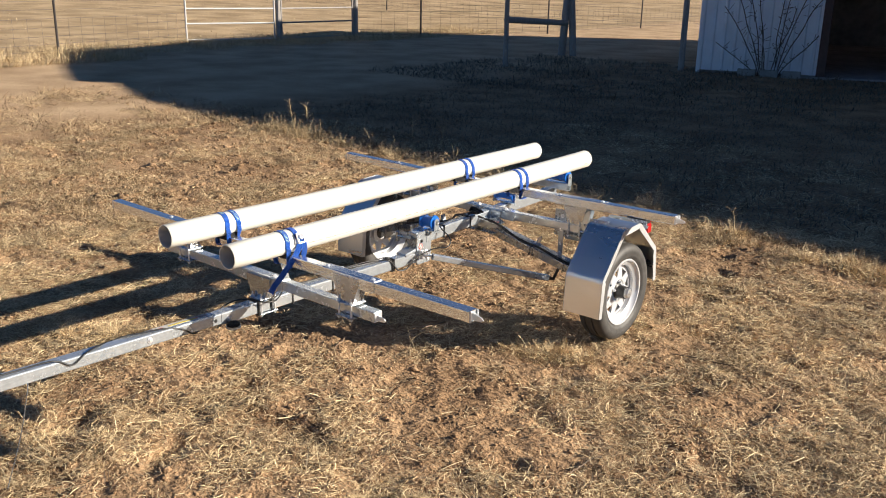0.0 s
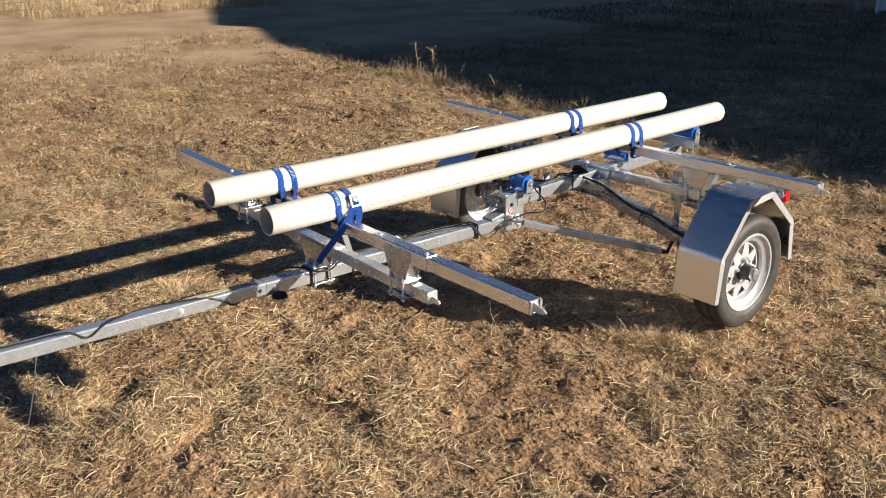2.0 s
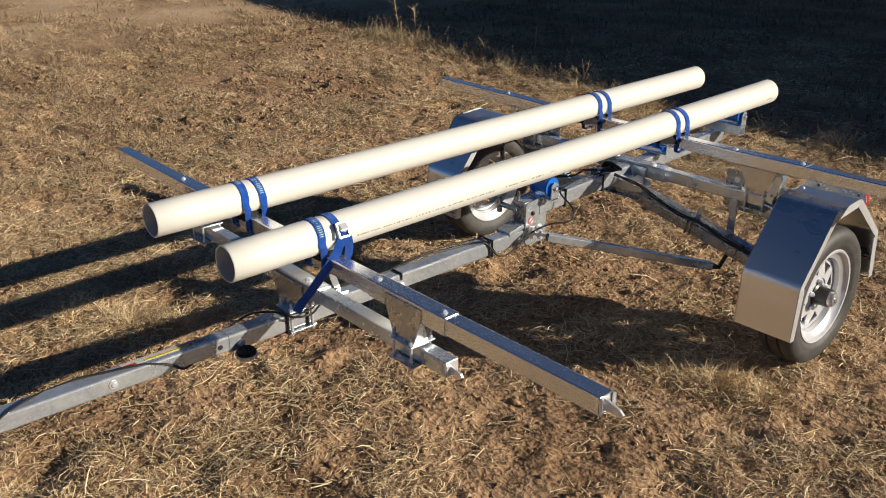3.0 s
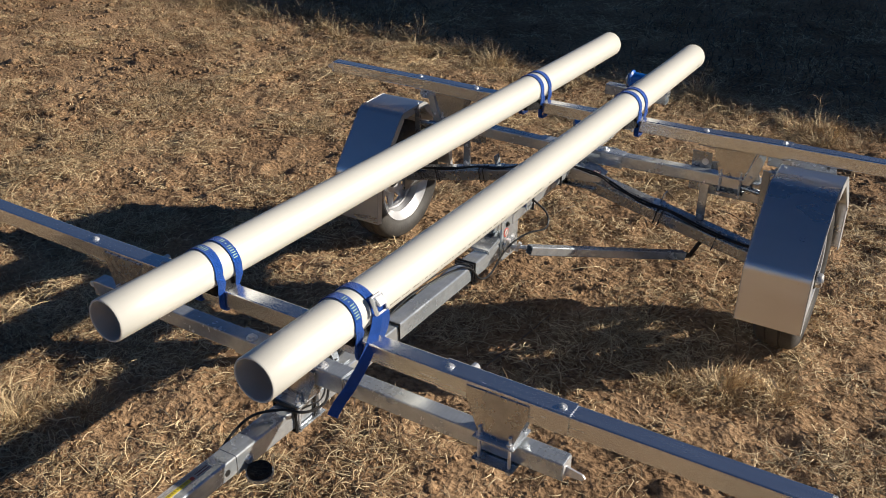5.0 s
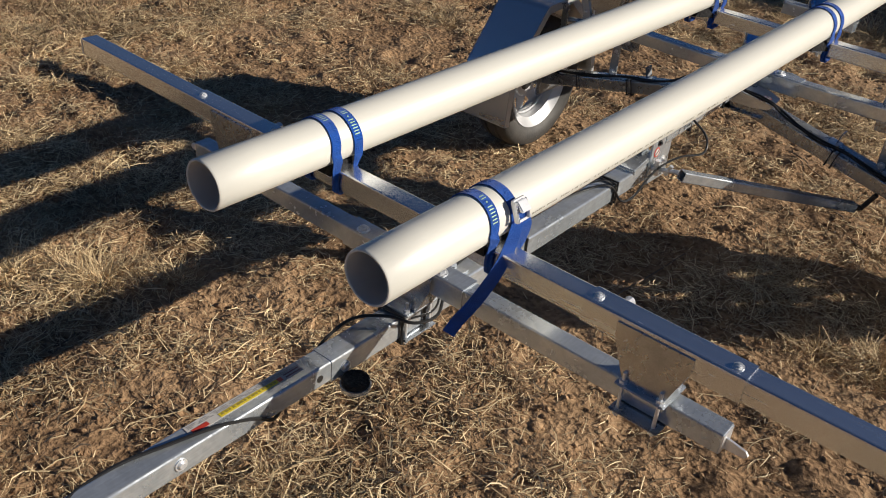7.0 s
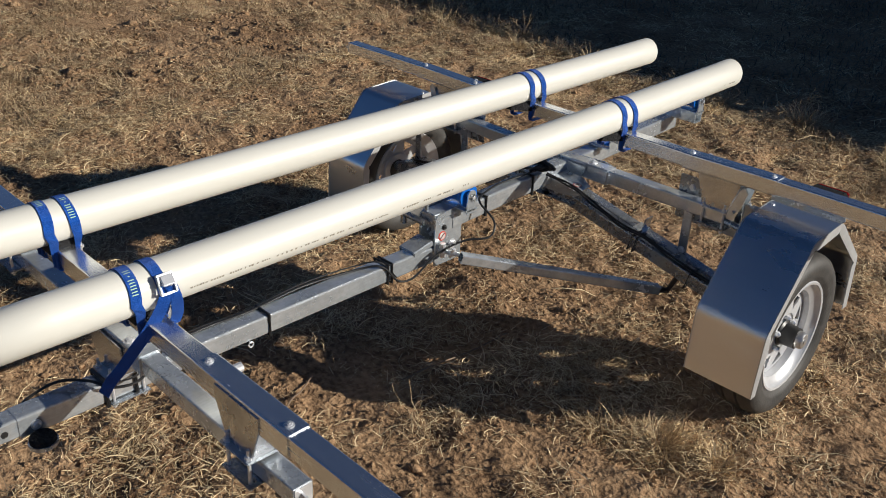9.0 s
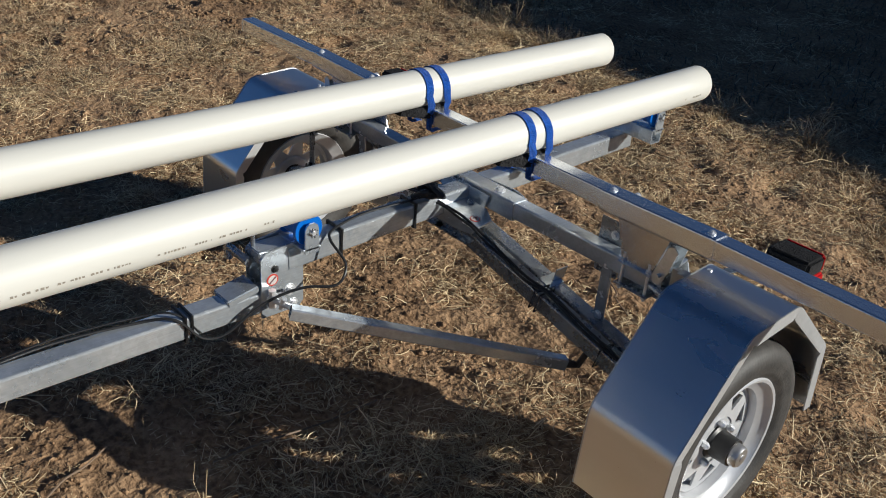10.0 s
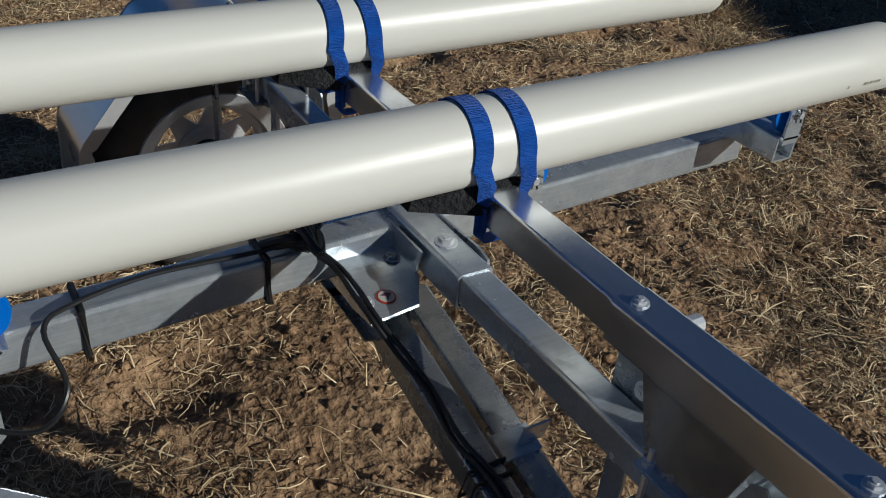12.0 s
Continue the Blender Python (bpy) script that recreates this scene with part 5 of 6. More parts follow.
def build_straw():
    rng = random.Random(11)
    np.random.seed(5)
    for name, zone, clusters, each, spread, size, wide, lift, mat, pieces in (
        ("straw_litter", (-3.6, 2.9, -1.6, 5.3), 12500, 12, 0.04, 0.047, 0.0032, 0.30, STRAW, 3),
        ("straw_chaff", (-3.6, 2.9, -1.6, 5.3), 9000, 16, 0.045, 0.024, 0.0034, 0.32, STRAW, 1),
        ("rotting_chaff", (-3.6, 2.9, -1.6, 5.3), 7500, 14, 0.04, 0.020, 0.0040, 0.50, OLD_STRAW, 1),
        ("straw_litter", (-7.5, -3.2, -1.0, 6.6), 6000, 12, 0.06, 0.046, 0.0036, 0.30, STRAW, 1),
        ("straw_chaff", (-7.5, -3.2, -1.0, 6.6), 2600, 14, 0.07, 0.030, 0.0045, 0.40, STRAW, 1),
        ("rotting_chaff", (-7.5, -3.2, -1.0, 6.6), 3800, 12, 0.06, 0.034, 0.0075, 0.55, OLD_STRAW, 1),
        ("straw_litter", (-12.0, -7.2, -1.5, 6.6), 1500, 12, 0.08, 0.06, 0.006, 0.40, STRAW, 1),
        ("rotting_chaff", (-12.0, -7.2, -1.5, 6.6), 900, 12, 0.08, 0.06, 0.011, 0.55, OLD_STRAW, 1),
        ("straw_litter", (-3.5, 4.5, 4.9, 9.0), 1300, 12, 0.07, 0.08, 0.004, 0.35, STRAW, 2),
        ("straw_litter", (2.8, 6.5, -4.0, 6.0), 500, 12, 0.07, 0.08, 0.006, 0.3, STRAW, 1),
        ("straw_litter", (-8.0, 4.0, -5.5, -1.5), 700, 12, 0.07, 0.08, 0.006, 0.3, STRAW, 1),
    ):
        roots, yaw = scatter(zone, clusters, each, spread, rng)
        n = len(roots)
        length = np.random.lognormal(math.log(size), 0.5, n)
        pitch = np.abs(np.random.normal(0.06, lift, n))
        bend = pitch * np.random.uniform(0.6, 1.8, n) + np.random.normal(0, 0.12, n)
        label = "matted dry straw and short dead grass" if mat is STRAW else "short dark rotting stems on the soil"
        blade_mesh(name, roots, yaw, pitch, bend, length, wide * np.random.uniform(0.5, 1.3, n), mat, label, "straw", pieces)


def build_clods():
    """Crumbs of dry soil: small uneven lumps pressed into the ground."""
    rng = np.random.default_rng(17)
    pick = random.Random(31)
    g = (1 + 5 ** 0.5) / 2
    ico = np.array([(-1, g, 0), (1, g, 0), (-1, -g, 0), (1, -g, 0), (0, -1, g), (0, 1, g), (0, -1, -g), (0, 1, -g), (g, 0, -1), (g, 0, 1), (-g, 0, -1), (-g, 0, 1)]) / 1.9
    tri = np.array([(0, 11, 5), (0, 5, 1), (0, 1, 7), (0, 7, 10), (0, 10, 11), (1, 5, 9), (5, 11, 4), (11, 10, 2), (10, 7, 6), (7, 1, 8),
                    (3, 9, 4), (3, 4, 2), (3, 2, 6), (3, 6, 8), (3, 8, 9), (4, 9, 5), (2, 4, 11), (6, 2, 10), (8, 6, 7), (9, 8, 1)])
    for zone, n, size in (((-3.4, 2.8, -1.8, 5.2), 19000, 0.0060), ((-7.5, -3.2, -1.0, 6.6), 6000, 0.012)):
        at = []
        while len(at) < n:
            x, y = pick.uniform(*zone[:2]), pick.uniform(*zone[2:])
            if noise.noise(Vector((x * 1.6, y * 1.6, 21))) + 0.25 > pick.uniform(-0.3, 0.7) or pick.random() > cover(x, y):
                for _ in range(4):
                    a, b = pick.gauss(x, 0.03), pick.gauss(y, 0.03)
                    at.append((a, b, lie(a, b)))
        at = np.array(at)
        n = len(at)
        r = size * rng.lognormal(0, 0.45, n)
        shape = ico[None] * rng.uniform(0.45, 1.35, (n, 12, 1)) * np.stack([rng.uniform(0.8, 1.5, n), rng.uniform(0.8, 1.5, n), rng.uniform(0.5, 0.9, n)], 1)[:, None]
        turn = rng.uniform(0, math.tau, n)
        c, s = np.cos(turn)[:, None], np.sin(turn)[:, None]
        shape = np.stack([shape[..., 0] * c - shape[..., 1] * s, shape[..., 0] * s + shape[..., 1] * c, shape[..., 2]], 2)
        co = (shape * r[:, None, None] + at[:, None]).reshape(-1, 3)
        loops = ((np.arange(n) * 12)[:, None, None] + tri[None]).reshape(-1)
        me = bpy.data.meshes.new("soil_clods")
        me.vertices.add(len(co))
        me.vertices.foreach_set("co", co.astype(np.float32).ravel())
        me.loops.add(len(loops))
        me.loops.foreach_set("vertex_index", loops.astype(np.int32))
        me.polygons.add(len(loops) // 3)
        me.polygons.foreach_set("loop_start", np.arange(0, len(loops), 3, dtype=np.int32))
        me.update(calc_edges=True)
        me.materials.append(SOIL)
        tagged(new("soil_clods", me), "loose crumbs of dry brown soil", "soil", kind="stuff")


def build_tufts():
    """Taller dry bunches, each a fan of stems from one root."""
    rng = random.Random(23)
    spots = []
    for x, y, r, h, n in ((0.83, 1.70, 0.20, 0.12, 760), (0.66, 1.62, 0.16, 0.10, 480), (1.02, 1.72, 0.14, 0.10, 380), (-1.22, 0.22, 0.20, 0.12, 800), (-1.05, 0.40, 0.14, 0.09, 380), (-1.45, 0.05, 0.16, 0.10, 380),
                          (2.0, 4.5, 0.3, 0.13, 300), (2.6, 4.4, 0.3, 0.13, 300), (3.2, 4.3, 0.3, 0.12, 260), (-0.34, 5.1, 0.2, 0.16, 220), (0.46, 4.75, 0.2, 0.15, 220)):
        spots.append((x, y, r, h, n, 0.0024 if h < 0.13 and y < 3 else 0.004))
    # ragged bunches where the mown yard meets the shade
    edge = [(-6.3, 5.75), (-3.9, 5.55), (-1.5, 5.15), (0.4, 4.85), (1.8, 4.6)]
    for _ in range(84):
        u = rng.random() ** 1.3 * 3.999
        (x0, y0), (x1, y1) = edge[int(u)], edge[int(u) + 1]
        f = u - int(u)
        tall = max(0.06, rng.gauss(0.16, 0.045) - 0.030 * u)
        spots.append((x0 + (x1 - x0) * f, y0 + (y1 - y0) * f + rng.gauss(-0.12, 0.16), rng.uniform(0.08, 0.22), tall, rng.randint(130, 260), 0.0034))
    # and along the near half of that edge, on the side of the open yard
    for _ in range(46):
        x = rng.uniform(0.1, 3.0)
        spots.append((x, 4.95 - 0.18 * x + rng.gauss(-0.15, 0.22), rng.uniform(0.08, 0.2), max(0.05, rng.gauss(0.10, 0.03)), rng.randint(90, 190), 0.003))
    # low matted bunches in the open yard
    for x0, x1, y0, y1, n in ((0.95, 2.9, 1.15, 4.3, 120), (-1.1, 0.5, -1.1, -0.2, 34), (-3.2, -1.2, -0.4, 3.8, 60), (-0.9, 0.9, 2.9, 4.6, 40)):
        for _ in range(n):
            x, y = rng.uniform(x0, x1), rng.uniform(y0, y1)
            if cover(x, y) > rng.uniform(0.15, 0.8) and not (0.8 < x < 1.06 and 1.85 < y < 2.5):
                spots.append((x, y, rng.uniform(0.06, 0.15), max(0.03, rng.gauss(0.058, 0.016)), rng.randint(60, 150), 0.0026))
    for name, mat, label, some in (("dry_weeds", WEED, "tall pale dry weed bunches", spots),):
        roots, yaw, pitch, bend, length, width = [], [], [], [], [], []
        for x, y, r, h, n, w in some:
            for _ in range(n):
                a, q = rng.uniform(0, math.tau), abs(rng.gauss(0, r * 0.5))
                px, py = x + q * math.cos(a), y + q * math.sin(a)
                roots.append((px, py, lie(px, py) - 0.005))
                yaw.append(a + rng.gauss(0, 0.7))
                pitch.append(min(1.45, abs(rng.gauss(0.55, 0.38))))
                bend.append(rng.uniform(-0.3, 1.5))
                length.append(h * rng.uniform(0.4, 1.25))
                width.append(w * rng.uniform(0.6, 1.2))
        blade_mesh(name, np.array(roots), *(np.array(v) for v in (yaw, pitch, bend, length, width)), mat, label, "weeds", 3)
    # short winter grass along the fence, and coloured darker to deepen the barn's shade
    for name, zone, n, h, w, mat, label in (("shade_darkened_grass", (-8.0, 3.6, 5.3, 12.5), 30000, 0.085, 0.008, SHADE_DARK_GRASS, "sparse grey winter grass in deep shade"),
                                            ("shade_darkened_grass", (-11.0, -1.0, 12.0, 19.0), 12000, 0.11, 0.016, SHADE_DARK_GRASS, "sparse grey winter grass in deep shade"),
                                            ("fence_grass", (-21.0, -17.6, 10.0, 27.0), 14000, 0.24, 0.009, WEED, "dry tall grass along the fence line"),
                                            ("fence_grass", (-20.0, -16.2, 4.0, 10.0), 6000, 0.32, 0.009, WEED, "dry tall grass along the fence line"),
                                            ("pasture_grass", (-55.0, -21.0, 5.0, 65.0), 16000, 0.05, 0.03, WEED, "pale dry pasture grass")):
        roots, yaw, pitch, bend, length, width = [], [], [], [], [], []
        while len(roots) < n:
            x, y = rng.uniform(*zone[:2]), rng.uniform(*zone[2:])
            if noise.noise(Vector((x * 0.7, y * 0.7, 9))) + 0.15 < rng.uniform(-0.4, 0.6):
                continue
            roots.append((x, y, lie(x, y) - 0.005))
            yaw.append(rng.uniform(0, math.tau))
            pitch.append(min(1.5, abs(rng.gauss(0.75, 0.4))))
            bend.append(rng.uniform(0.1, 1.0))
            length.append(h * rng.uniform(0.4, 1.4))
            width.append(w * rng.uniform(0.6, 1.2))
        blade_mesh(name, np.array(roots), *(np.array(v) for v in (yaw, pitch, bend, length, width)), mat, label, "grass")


def build_stalks():
    """Single upright weed stalks that stand out."""
    rng = random.Random(4)
    for x, y, h in ((-6.0, 5.7, 0.42), (-5.8, 5.8, 0.34), (-0.40, 5.30, 0.22), (0.226, 1.193, 0.11), (0.5, 5.0, 0.2), (-3.6, 5.9, 0.3), (-4.3, 6.2, 0.28)):
        stalk = thing("weed_stalk", (x, y, lie(x, y)), "single dry upright weed stalk", "weed", "weed stalks")
        z0 = lie(x, y) - 0.01
        top = Vector((x + rng.uniform(-0.08, 0.08), y + rng.uniform(-0.05, 0.05), z0 + h))
        bm = bmesh.new()
        mid = Vector((x, y, z0)).lerp(top, 0.5) + Vector((rng.uniform(-0.02, 0.02), 0, 0))
        add_path(bm, smooth_path([(x, y, z0), mid, top], 4), 0.0015 if h < 0.25 else 0.0026, 6)
        part("stem", bm, WEED, stalk)
        for k in range(int(h * 36)):
            a, t = rng.uniform(0, math.tau), rng.uniform(0.4, 0.98)
            p = Vector((x, y, z0)).lerp(top, t)
            q = p + Vector((math.cos(a), math.sin(a), 0.8)) * rng.uniform(0.03, 0.09)
            bm = bmesh.new()
            add_path(bm, [p, p.lerp(q, 0.5) + Vector((0, 0, 0.01)), q], 0.0012 if h < 0.25 else 0.0016, 5)
            part("twig", bm, WEED, stalk)


def build_twigs():
    """Loose sticks on the soil."""
    rng = random.Random(8)
    for x, y, l in ((0.05, 1.55, 0.5), (-4.6, 6.3, 0.7), (0.1, 2.9, 0.22), (-0.35, 2.75, 0.25), (0.45, 3.2, 0.2), (0.0, 3.35, 0.3), (1.2, 3.4, 0.25), (1.6, 0.8, 0.2), (0.35, 2.55, 0.18), (-0.15, 1.0, 0.25),
                    (-1.9, -0.2, 0.2), (1.5, 2.2, 0.3)):
        a = rng.uniform(0, math.tau)
        pts = [Vector((x + math.cos(a) * l * t + rng.uniform(-0.02, 0.02), y + math.sin(a) * l * t + rng.uniform(-0.02, 0.02), 0)) for t in (-0.5, -0.2, 0.1, 0.5)]
        for p in pts:
            p.z = lie(p.x, p.y) + 0.012
        bm = bmesh.new()
        add_path(bm, smooth_path(pts, 4), 0.003, 6)
        tagged(mesh_object("twig", bm, STICK), "thin dry stick lying on the soil", "stick", "loose sticks")


build_straw()
build_clods()
build_tufts()
build_stalks()
build_twigs()


# ---- fence, gate and barn ----
def build_post(x, y, h, r, mat, name, label, lean=0.0):
    z = lie(x, y) - 0.05
    bm = bmesh.new()
    add_cyl(bm, (x, y, z), (x + lean, y, z + h), r, 10, r * 0.9)
    return tagged(mesh_object(name, bm, mat), label, "post", "fence posts")


FENCE = [(-17.0, -6.0), (-17.6, 3.0), (-18.9, 9.07), (-20.4, 13.9), (-19.5, 20.1), (-18.2, 22.1), (-16.6, 27.8), (-16.6, 35.4), (-16.2, 50.0)]


def build_fence():
    for x, y in ((-18.9, 9.07), (-18.2, 22.1), (-16.6, 27.8), (-16.6, 35.4), (-17.6, 3.0), (-32.7, 35.6), (-48.0, 36.0)):
        build_post(x, y, 1.5, 0.032, POST_STEEL, "steel_fence_post", "thin dark steel fence post in dry grass")
    net = thing("wire_fence", (-18.9, 9.07, 0), "sagging wire netting strung between posts", "fence")
    runs = list(zip(FENCE, FENCE[1:])) + [((-16.6, 35.4), (-32.7, 35.6)), ((-32.7, 35.6), (-48.0, 36.0))]
    for (x0, y0), (x1, y1) in runs:
        if x0 == -20.4:
            continue          # the gates stand here
        for h in (0.10, 0.26, 0.45, 0.66, 0.88, 1.10, 1.3):
            bm = bmesh.new()
            add_path(bm, [(x0, y0, lie(x0, y0) + h), ((x0 + x1) / 2, (y0 + y1) / 2, lie(x0, y0) + h - 0.02), (x1, y1, lie(x1, y1) + h)], 0.005, 4)
            part("wire", bm, WIRE, net)
        n = int(math.hypot(x1 - x0, y1 - y0) / 0.4)
        for k in range(1, n):
            x, y = x0 + (x1 - x0) * k / n, y0 + (y1 - y0) * k / n
            bm = bmesh.new()
            add_path(bm, [(x, y, lie(x, y) + 0.08), (x, y, lie(x, y) + 0.9)], 0.0035, 4)
            part("upright_wire", bm, WIRE, net)


def build_gate(x0, y0, x1, y1, label, mat):
    gate = thing("tube_gate", (x0, y0, lie(x0, y0)), label, "gate", "field gates")
    a, b = Vector((x0, y0, lie(x0, y0))), Vector((x1, y1, lie(x1, y1)))
    for h in (0.08, 0.56, 1.00, 1.33):
        bm = bmesh.new()
        add_cyl(bm, a + Vector((0, 0, h)), b + Vector((0, 0, h)), 0.027, 10)
        part("rail", bm, mat, gate)
    for t in (0.0, 1.0):
        bm = bmesh.new()
        p = a.lerp(b, t)
        add_cyl(bm, p + Vector((0, 0, 0.05)), p + Vector((0, 0, 1.38)), 0.030, 10)
        part("stile", bm, mat, gate)


def build_brace():
    """The heavy wooden posts with a rail between, on the near side of the track."""
    brace = thing("wooden_brace", (-9.56, 15.4, 0), "weathered wooden fence posts joined by a rail", "fence")
    for x, y, r, h, lean in ((-9.56, 15.4, 0.062, 2.1, 0.0), (-10.60, 19.5, 0.11, 2.3, 0.13), (-10.28, 19.6, 0.10, 2.3, -0.2)):
        bm = bmesh.new()
        z = lie(x, y) - 0.05
        add_cyl(bm, (x, y, z), (x + lean, y, z + h), r, 12, r * 0.85)
        part("post", bm, POST_WOOD, brace)
    bm = bmesh.new()
    add_cyl(bm, (-9.56, 15.4, 1.10), (-10.5, 19.5, 0.88), 0.08, 10)
    part("rail", bm, POST_WOOD, brace)


def build_barn():
    """The white barn: its ribbed front panel beside the dark doorway; the roof runs on out of sight."""
    barn = thing("barn", (-5.85, 18.04, 0), "white ribbed metal barn with a dark open doorway", "barn")
    u, n = Vector((0.963, 0.270, 0)), Vector((-0.270, 0.963, 0))
    p0 = Vector((-5.85, 18.04, 0.06))
    K = 0.81

    def at(a, b, z):
        return p0 + (u * a + n * b + Vector((0, 0, z))) * K

    def slab(name, a0, a1, b0, b1, z0, z1, mat, label=""):
        bm = bmesh.new()
        v = [bm.verts.new(at(a, b, z)) for z in (z0, z1) for a, b in ((a0, b0), (a1, b0), (a1, b1), (a0, b1))]
        for f in ((0, 1, 2, 3), (4, 5, 6, 7), (0, 1, 5, 4), (1, 2, 6, 5), (2, 3, 7, 6), (3, 0, 4, 7)):
            bm.faces.new([v[k] for k in f])
        return part(name, bm, mat, barn, label)

    # ribbed front panel, profile repeated along the wall
    width, top = 3.22, 6.92
    bm = bmesh.new()
    prof, a = [], 0.0
    while a < width - 0.01:
        for da, b in ((0.0, 0.0), (0.030, -0.028), (0.070, -0.028), (0.10, 0.0), (0.24, 0.0)):
            prof.append((min(width, a + da), b))
        a += 0.305
    prof.append((width, 0.0))
    low, high = [bm.verts.new(at(a, b, 0.0)) for a, b in prof], [bm.verts.new(at(a, b, top)) for a, b in prof]
    low2, high2 = [bm.verts.new(at(a, b + 0.012, 0.0)) for a, b in prof], [bm.verts.new(at(a, b + 0.012, top)) for a, b in prof]
    for k in range(len(prof) - 1):
        bm.faces.new((low[k], low[k + 1], high[k + 1], high[k]))
        bm.faces.new((low2[k], low2[k + 1], high2[k + 1], high2[k]))
        bm.faces.new((low[k], low[k + 1], low2[k + 1], low2[k]))
    part("front_panel", bm, BARN_WHITE, barn, "white ribbed metal wall panel")
    slab("corner_trim", -0.05, 0.05, -0.05, 0.05, -0.1, top, BARN_WHITE)
    slab("door_post", width, width + 0.22, -0.04, 0.14, -0.15, top, BARN_RED, "rust-red door post")
    slab("header", width, 7.6, 0.0, 0.12, 3.6, top, BARN_WHITE)
    slab("side_wall", -0.03, 0.03, 0.05, 16.0, -0.15, top, BARN_WHITE)
    slab("back_wall", -0.03, 7.6, 16.0, 16.12, -0.15, top, BARN_DARK)
    slab("far_wall", 7.5, 7.6, 0.12, 16.0, -0.15, top, BARN_DARK)
    slab("inner_wall", 0.05, width + 0.2, 0.16, 0.20, -0.15, top, BARN_DARK)
    slab("barn_floor", 0.05, 7.5, 0.2, 15.9, -0.14, -0.05, BARN_DARK)
    slab("sill_board", 2.3, 3.65, -0.22, -0.08, -0.10, -0.02, POST_WOOD)
    # roof: rises from the near corner to a ridge and on
    bm = bmesh.new()
    ridge = [(-0.25, top), (3.8, top + 1.1), (7.8, top)]
    f = [bm.verts.new(at(a, -0.3, z)) for a, z in ridge] + [bm.verts.new(at(a, -0.3, z + 0.15)) for a, z in reversed(ridge)]
    b = [bm.verts.new(at(a, 16.4, z)) for a, z in ridge] + [bm.verts.new(at(a, 16.4, z + 0.15)) for a, z in reversed(ridge)]
    bm.faces.new(f)
    bm.faces.new(b)
    for k in range(6):
        bm.faces.new((f[k], f[(k + 1) % 6], b[(k + 1) % 6], b[k]))
    part("roof", bm, ROOF, barn)
    for off in (0.0, 0.12):
        bm = bmesh.new()
        tri = [bm.verts.new(at(a, off, z)) for a, z in ((0, top), (7.6, top), (3.8, top + 1.05))]
        bm.faces.new(tri)
        part("gable", bm, BARN_WHITE, barn)
    # hollow concrete blocks along the foot
    for a in (1.4, 2.0, 2.6):
        block = thing("concrete_block", at(a, -0.25, -0.1), "grey hollow concrete block lying against the barn", "block", "blocks by the barn")
        bm = bmesh.new()
        m = Matrix.Translation(at(a, -0.25, -0.02)) @ Matrix.Rotation(math.atan2(u.y, u.x), 4, "Z")
        for c, size in (((0, 0.08, 0), (0.39, 0.03, 0.19)), ((0, -0.08, 0), (0.39, 0.03, 0.19)), ((-0.18, 0, 0), (0.03, 0.13, 0.19)), ((0, 0, 0), (0.03, 0.13, 0.19)), ((0.18, 0, 0), (0.03, 0.13, 0.19))):
            add_box(bm, m @ Vector(c), size, Matrix.Rotation(math.atan2(u.y, u.x), 4, "Z"))
        part("shell", bm, BLOCK, block)
    # bramble canes against the panel
    rng = random.Random(3)
    shrub = thing("bramble", at(1.9, -0.2, -0.1), "bare thorny canes fanned against the white barn wall", "shrub")
    for a, da, h in ((1.75, -1.1, 1.9), (1.8, -0.65, 2.6), (1.85, -0.45, 2.9), (1.8, -0.9, 2.3), (2.1, 0.35, 2.8), (2.15, 0.75, 2.6), (2.1, 0.1, 2.5), (2.2, 0.95, 2.2), (2.0, 0.55, 1.9), (1.7, -1.25, 0.9), (2.2, 1.0, 1.2), (1.9, -0.2, 1.4)):
        pts = [at(a + da * t ** 1.2 + rng.uniform(-0.04, 0.04), -0.18 - 0.08 * math.sin(3 * t), -0.1 + h * t) for t in (0, 0.2, 0.4, 0.6, 0.8, 1.0)]
        cane = bmesh.new()
        add_path(cane, smooth_path(pts, 3), 0.010, 6)
        cane_ob = part("cane", cane, TWIG, shrub)
        for k in range(16):
            t = rng.uniform(0.15, 1)
            p = at(a + da * t ** 1.2, -0.2, -0.1 + h * t)
            q = p + u * rng.uniform(-0.16, 0.16) + Vector((0, 0, rng.uniform(0.0, 0.16)))
            bm = bmesh.new()
            add_path(bm, [p, q], 0.005, 4)
            part("thorn", bm, TWIG, cane_ob)
    # timber post beside the barn's corner
    build_post(-6.3, 18.1, 2.2, 0.075, POST_WOOD, "timber_post", "weathered timber post beside the barn corner")


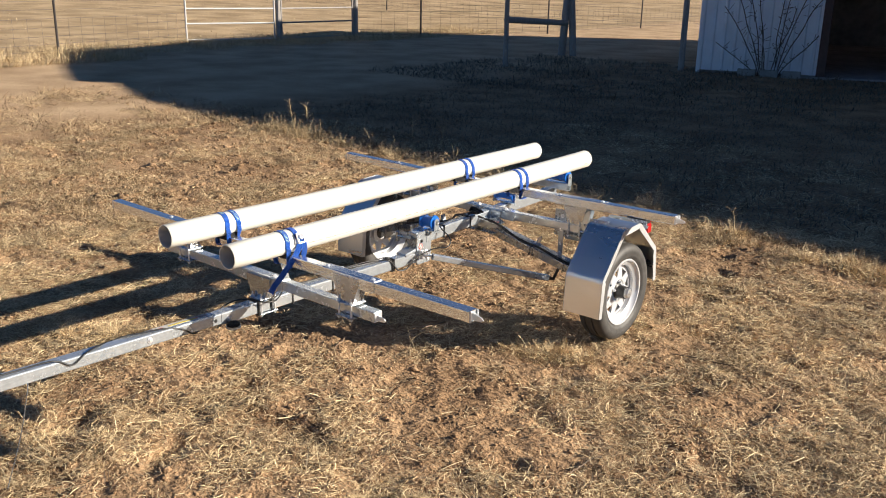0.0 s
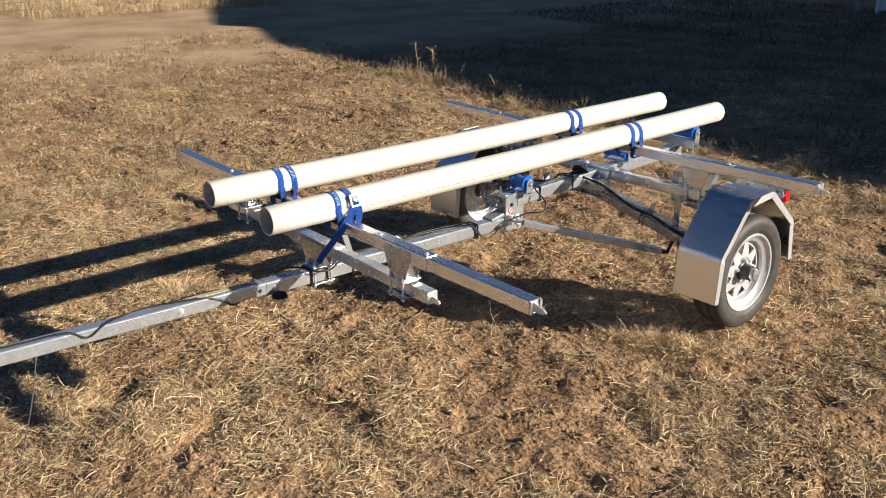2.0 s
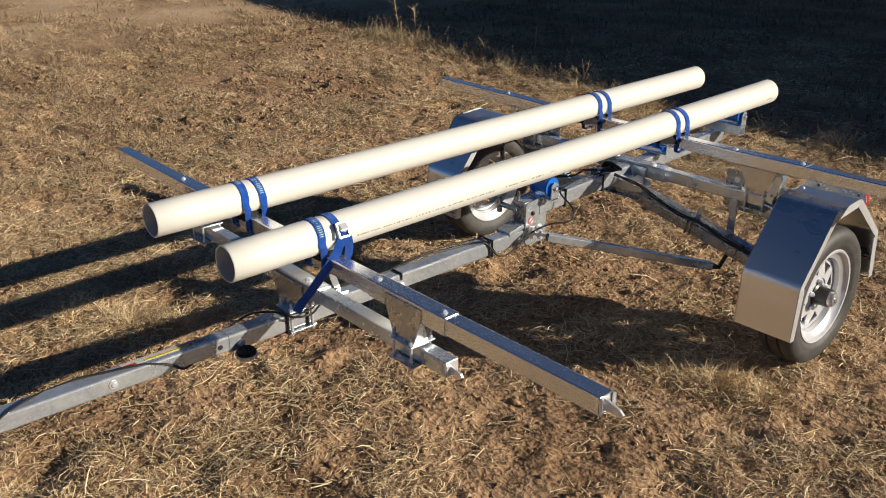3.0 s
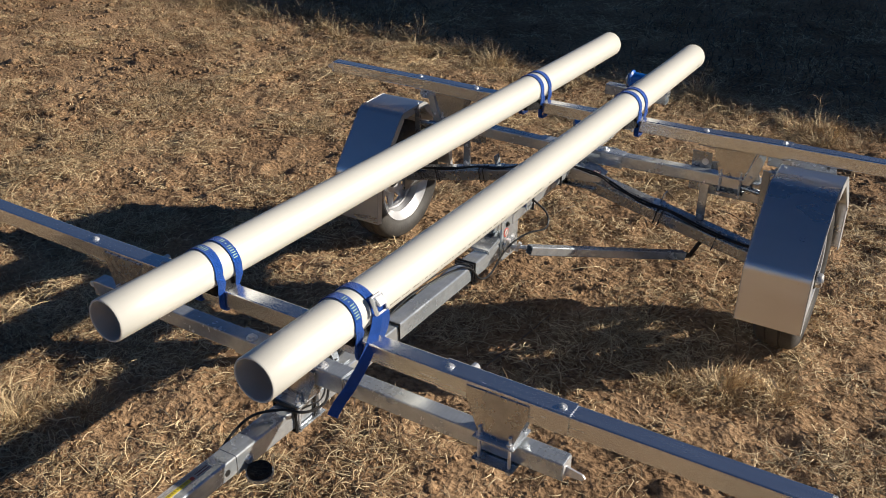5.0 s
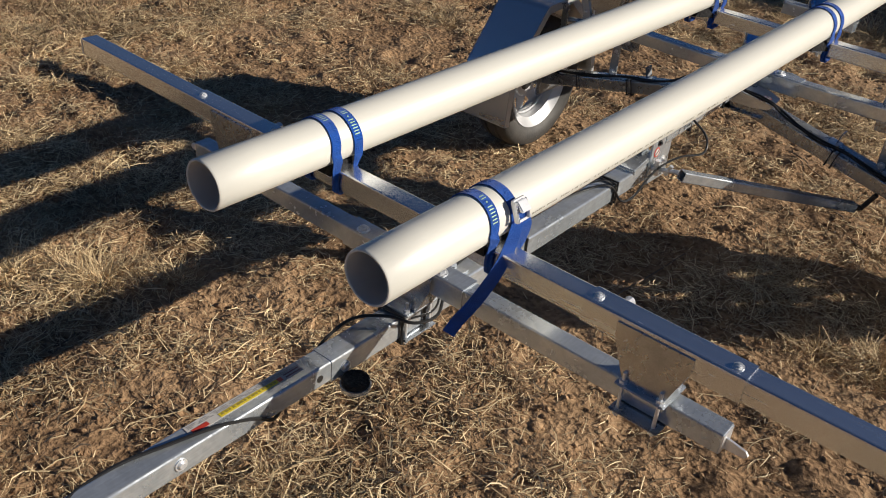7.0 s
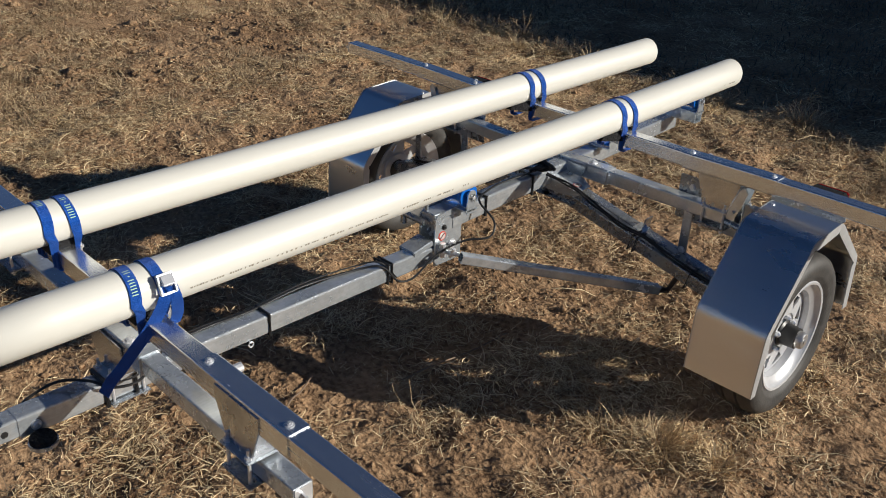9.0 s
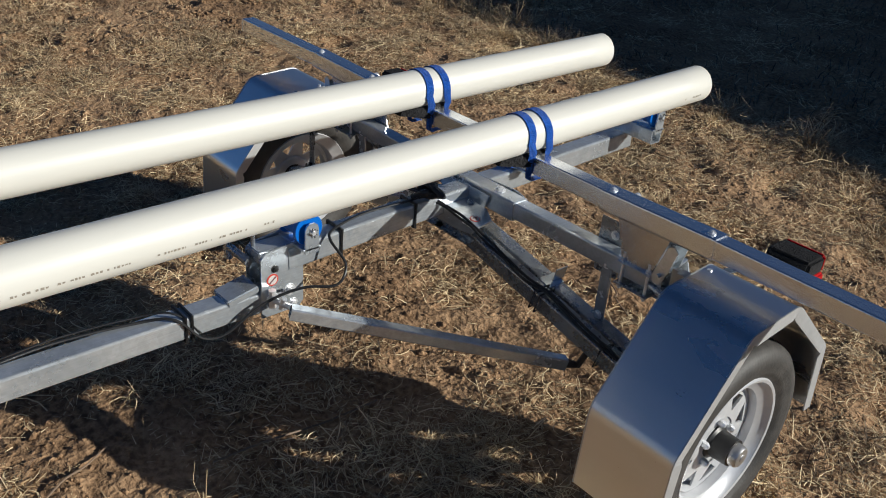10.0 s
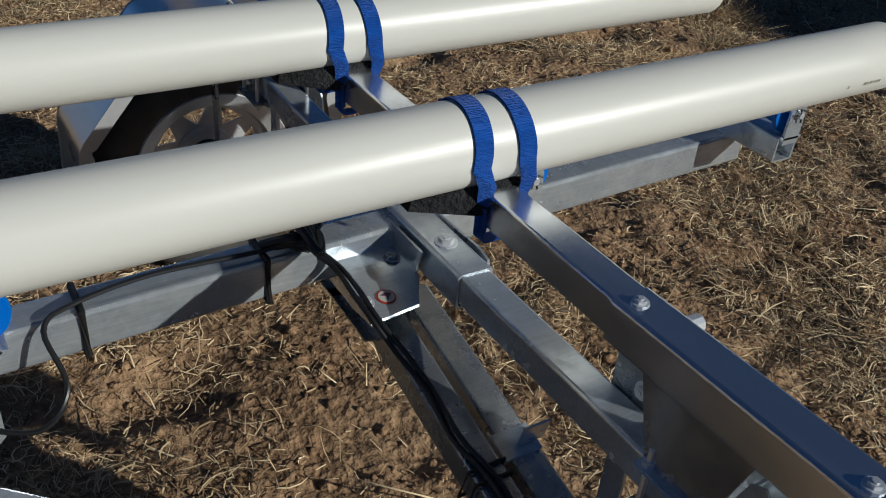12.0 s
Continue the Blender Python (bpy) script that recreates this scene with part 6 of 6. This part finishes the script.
def build_unseen_barn():
    """An unseen building added beside the yard; its stepped roofline throws the big shadow."""
    house = thing("unseen_barn", (7, 15.5, 0), "unseen grey building added to cast the stepped yard shadow", "barn")
    # heights, the sloped top and the rear block are set by the shadow's edge
    for name, x0, x1, y0, y1, top0, top1, fall in (("low_block", 1.45, 15.0, 13.95, 16.40, 5.25, 6.23, 0.0), ("high_block", 1.4, 15.0, 16.42, 22.05, 6.56, 8.75, 2.1), ("rear_block", 1.42, 15.0, 22.07, 26.6, 8.75, 8.6, 0.0)):
        k = -0.096 if name == "low_block" else 0.0
        bm = bmesh.new()
        ends = []
        for y, top in ((y0, top0), (y1, top1)):
            slant = k * (x1 - x0) if y == y0 else 0.0
            line = [(x0, y, -0.2), (x0, y, top), (x0 + 2.0, y + slant * 2 / (x1 - x0), top - fall), (x1, y + slant, top - fall), (x1, y + slant, -0.2)]
            ends.append([bm.verts.new(p) for p in line])
            bm.faces.new(ends[-1])
        for i in range(5):
            n = (i + 1) % 5
            bm.faces.new((ends[0][i], ends[0][n], ends[1][n], ends[1][i]))
        part(name, bm, ROOF, house)


build_fence()
build_gate(-20.4, 13.9, -19.55, 16.6, "pale tubular steel field gate, closed", GATE_PAINT)
build_gate(-19.5, 16.85, -19.5, 20.0, "grey wooden-railed field gate, closed", POST_WOOD)
build_post(-19.5, 16.72, 1.6, 0.085, POST_WOOD, "gate_post", "weathered wooden gate post")
build_post(-19.5, 20.15, 1.6, 0.09, POST_WOOD, "gate_post", "weathered wooden gate post")
build_brace()
build_barn()
build_unseen_barn()
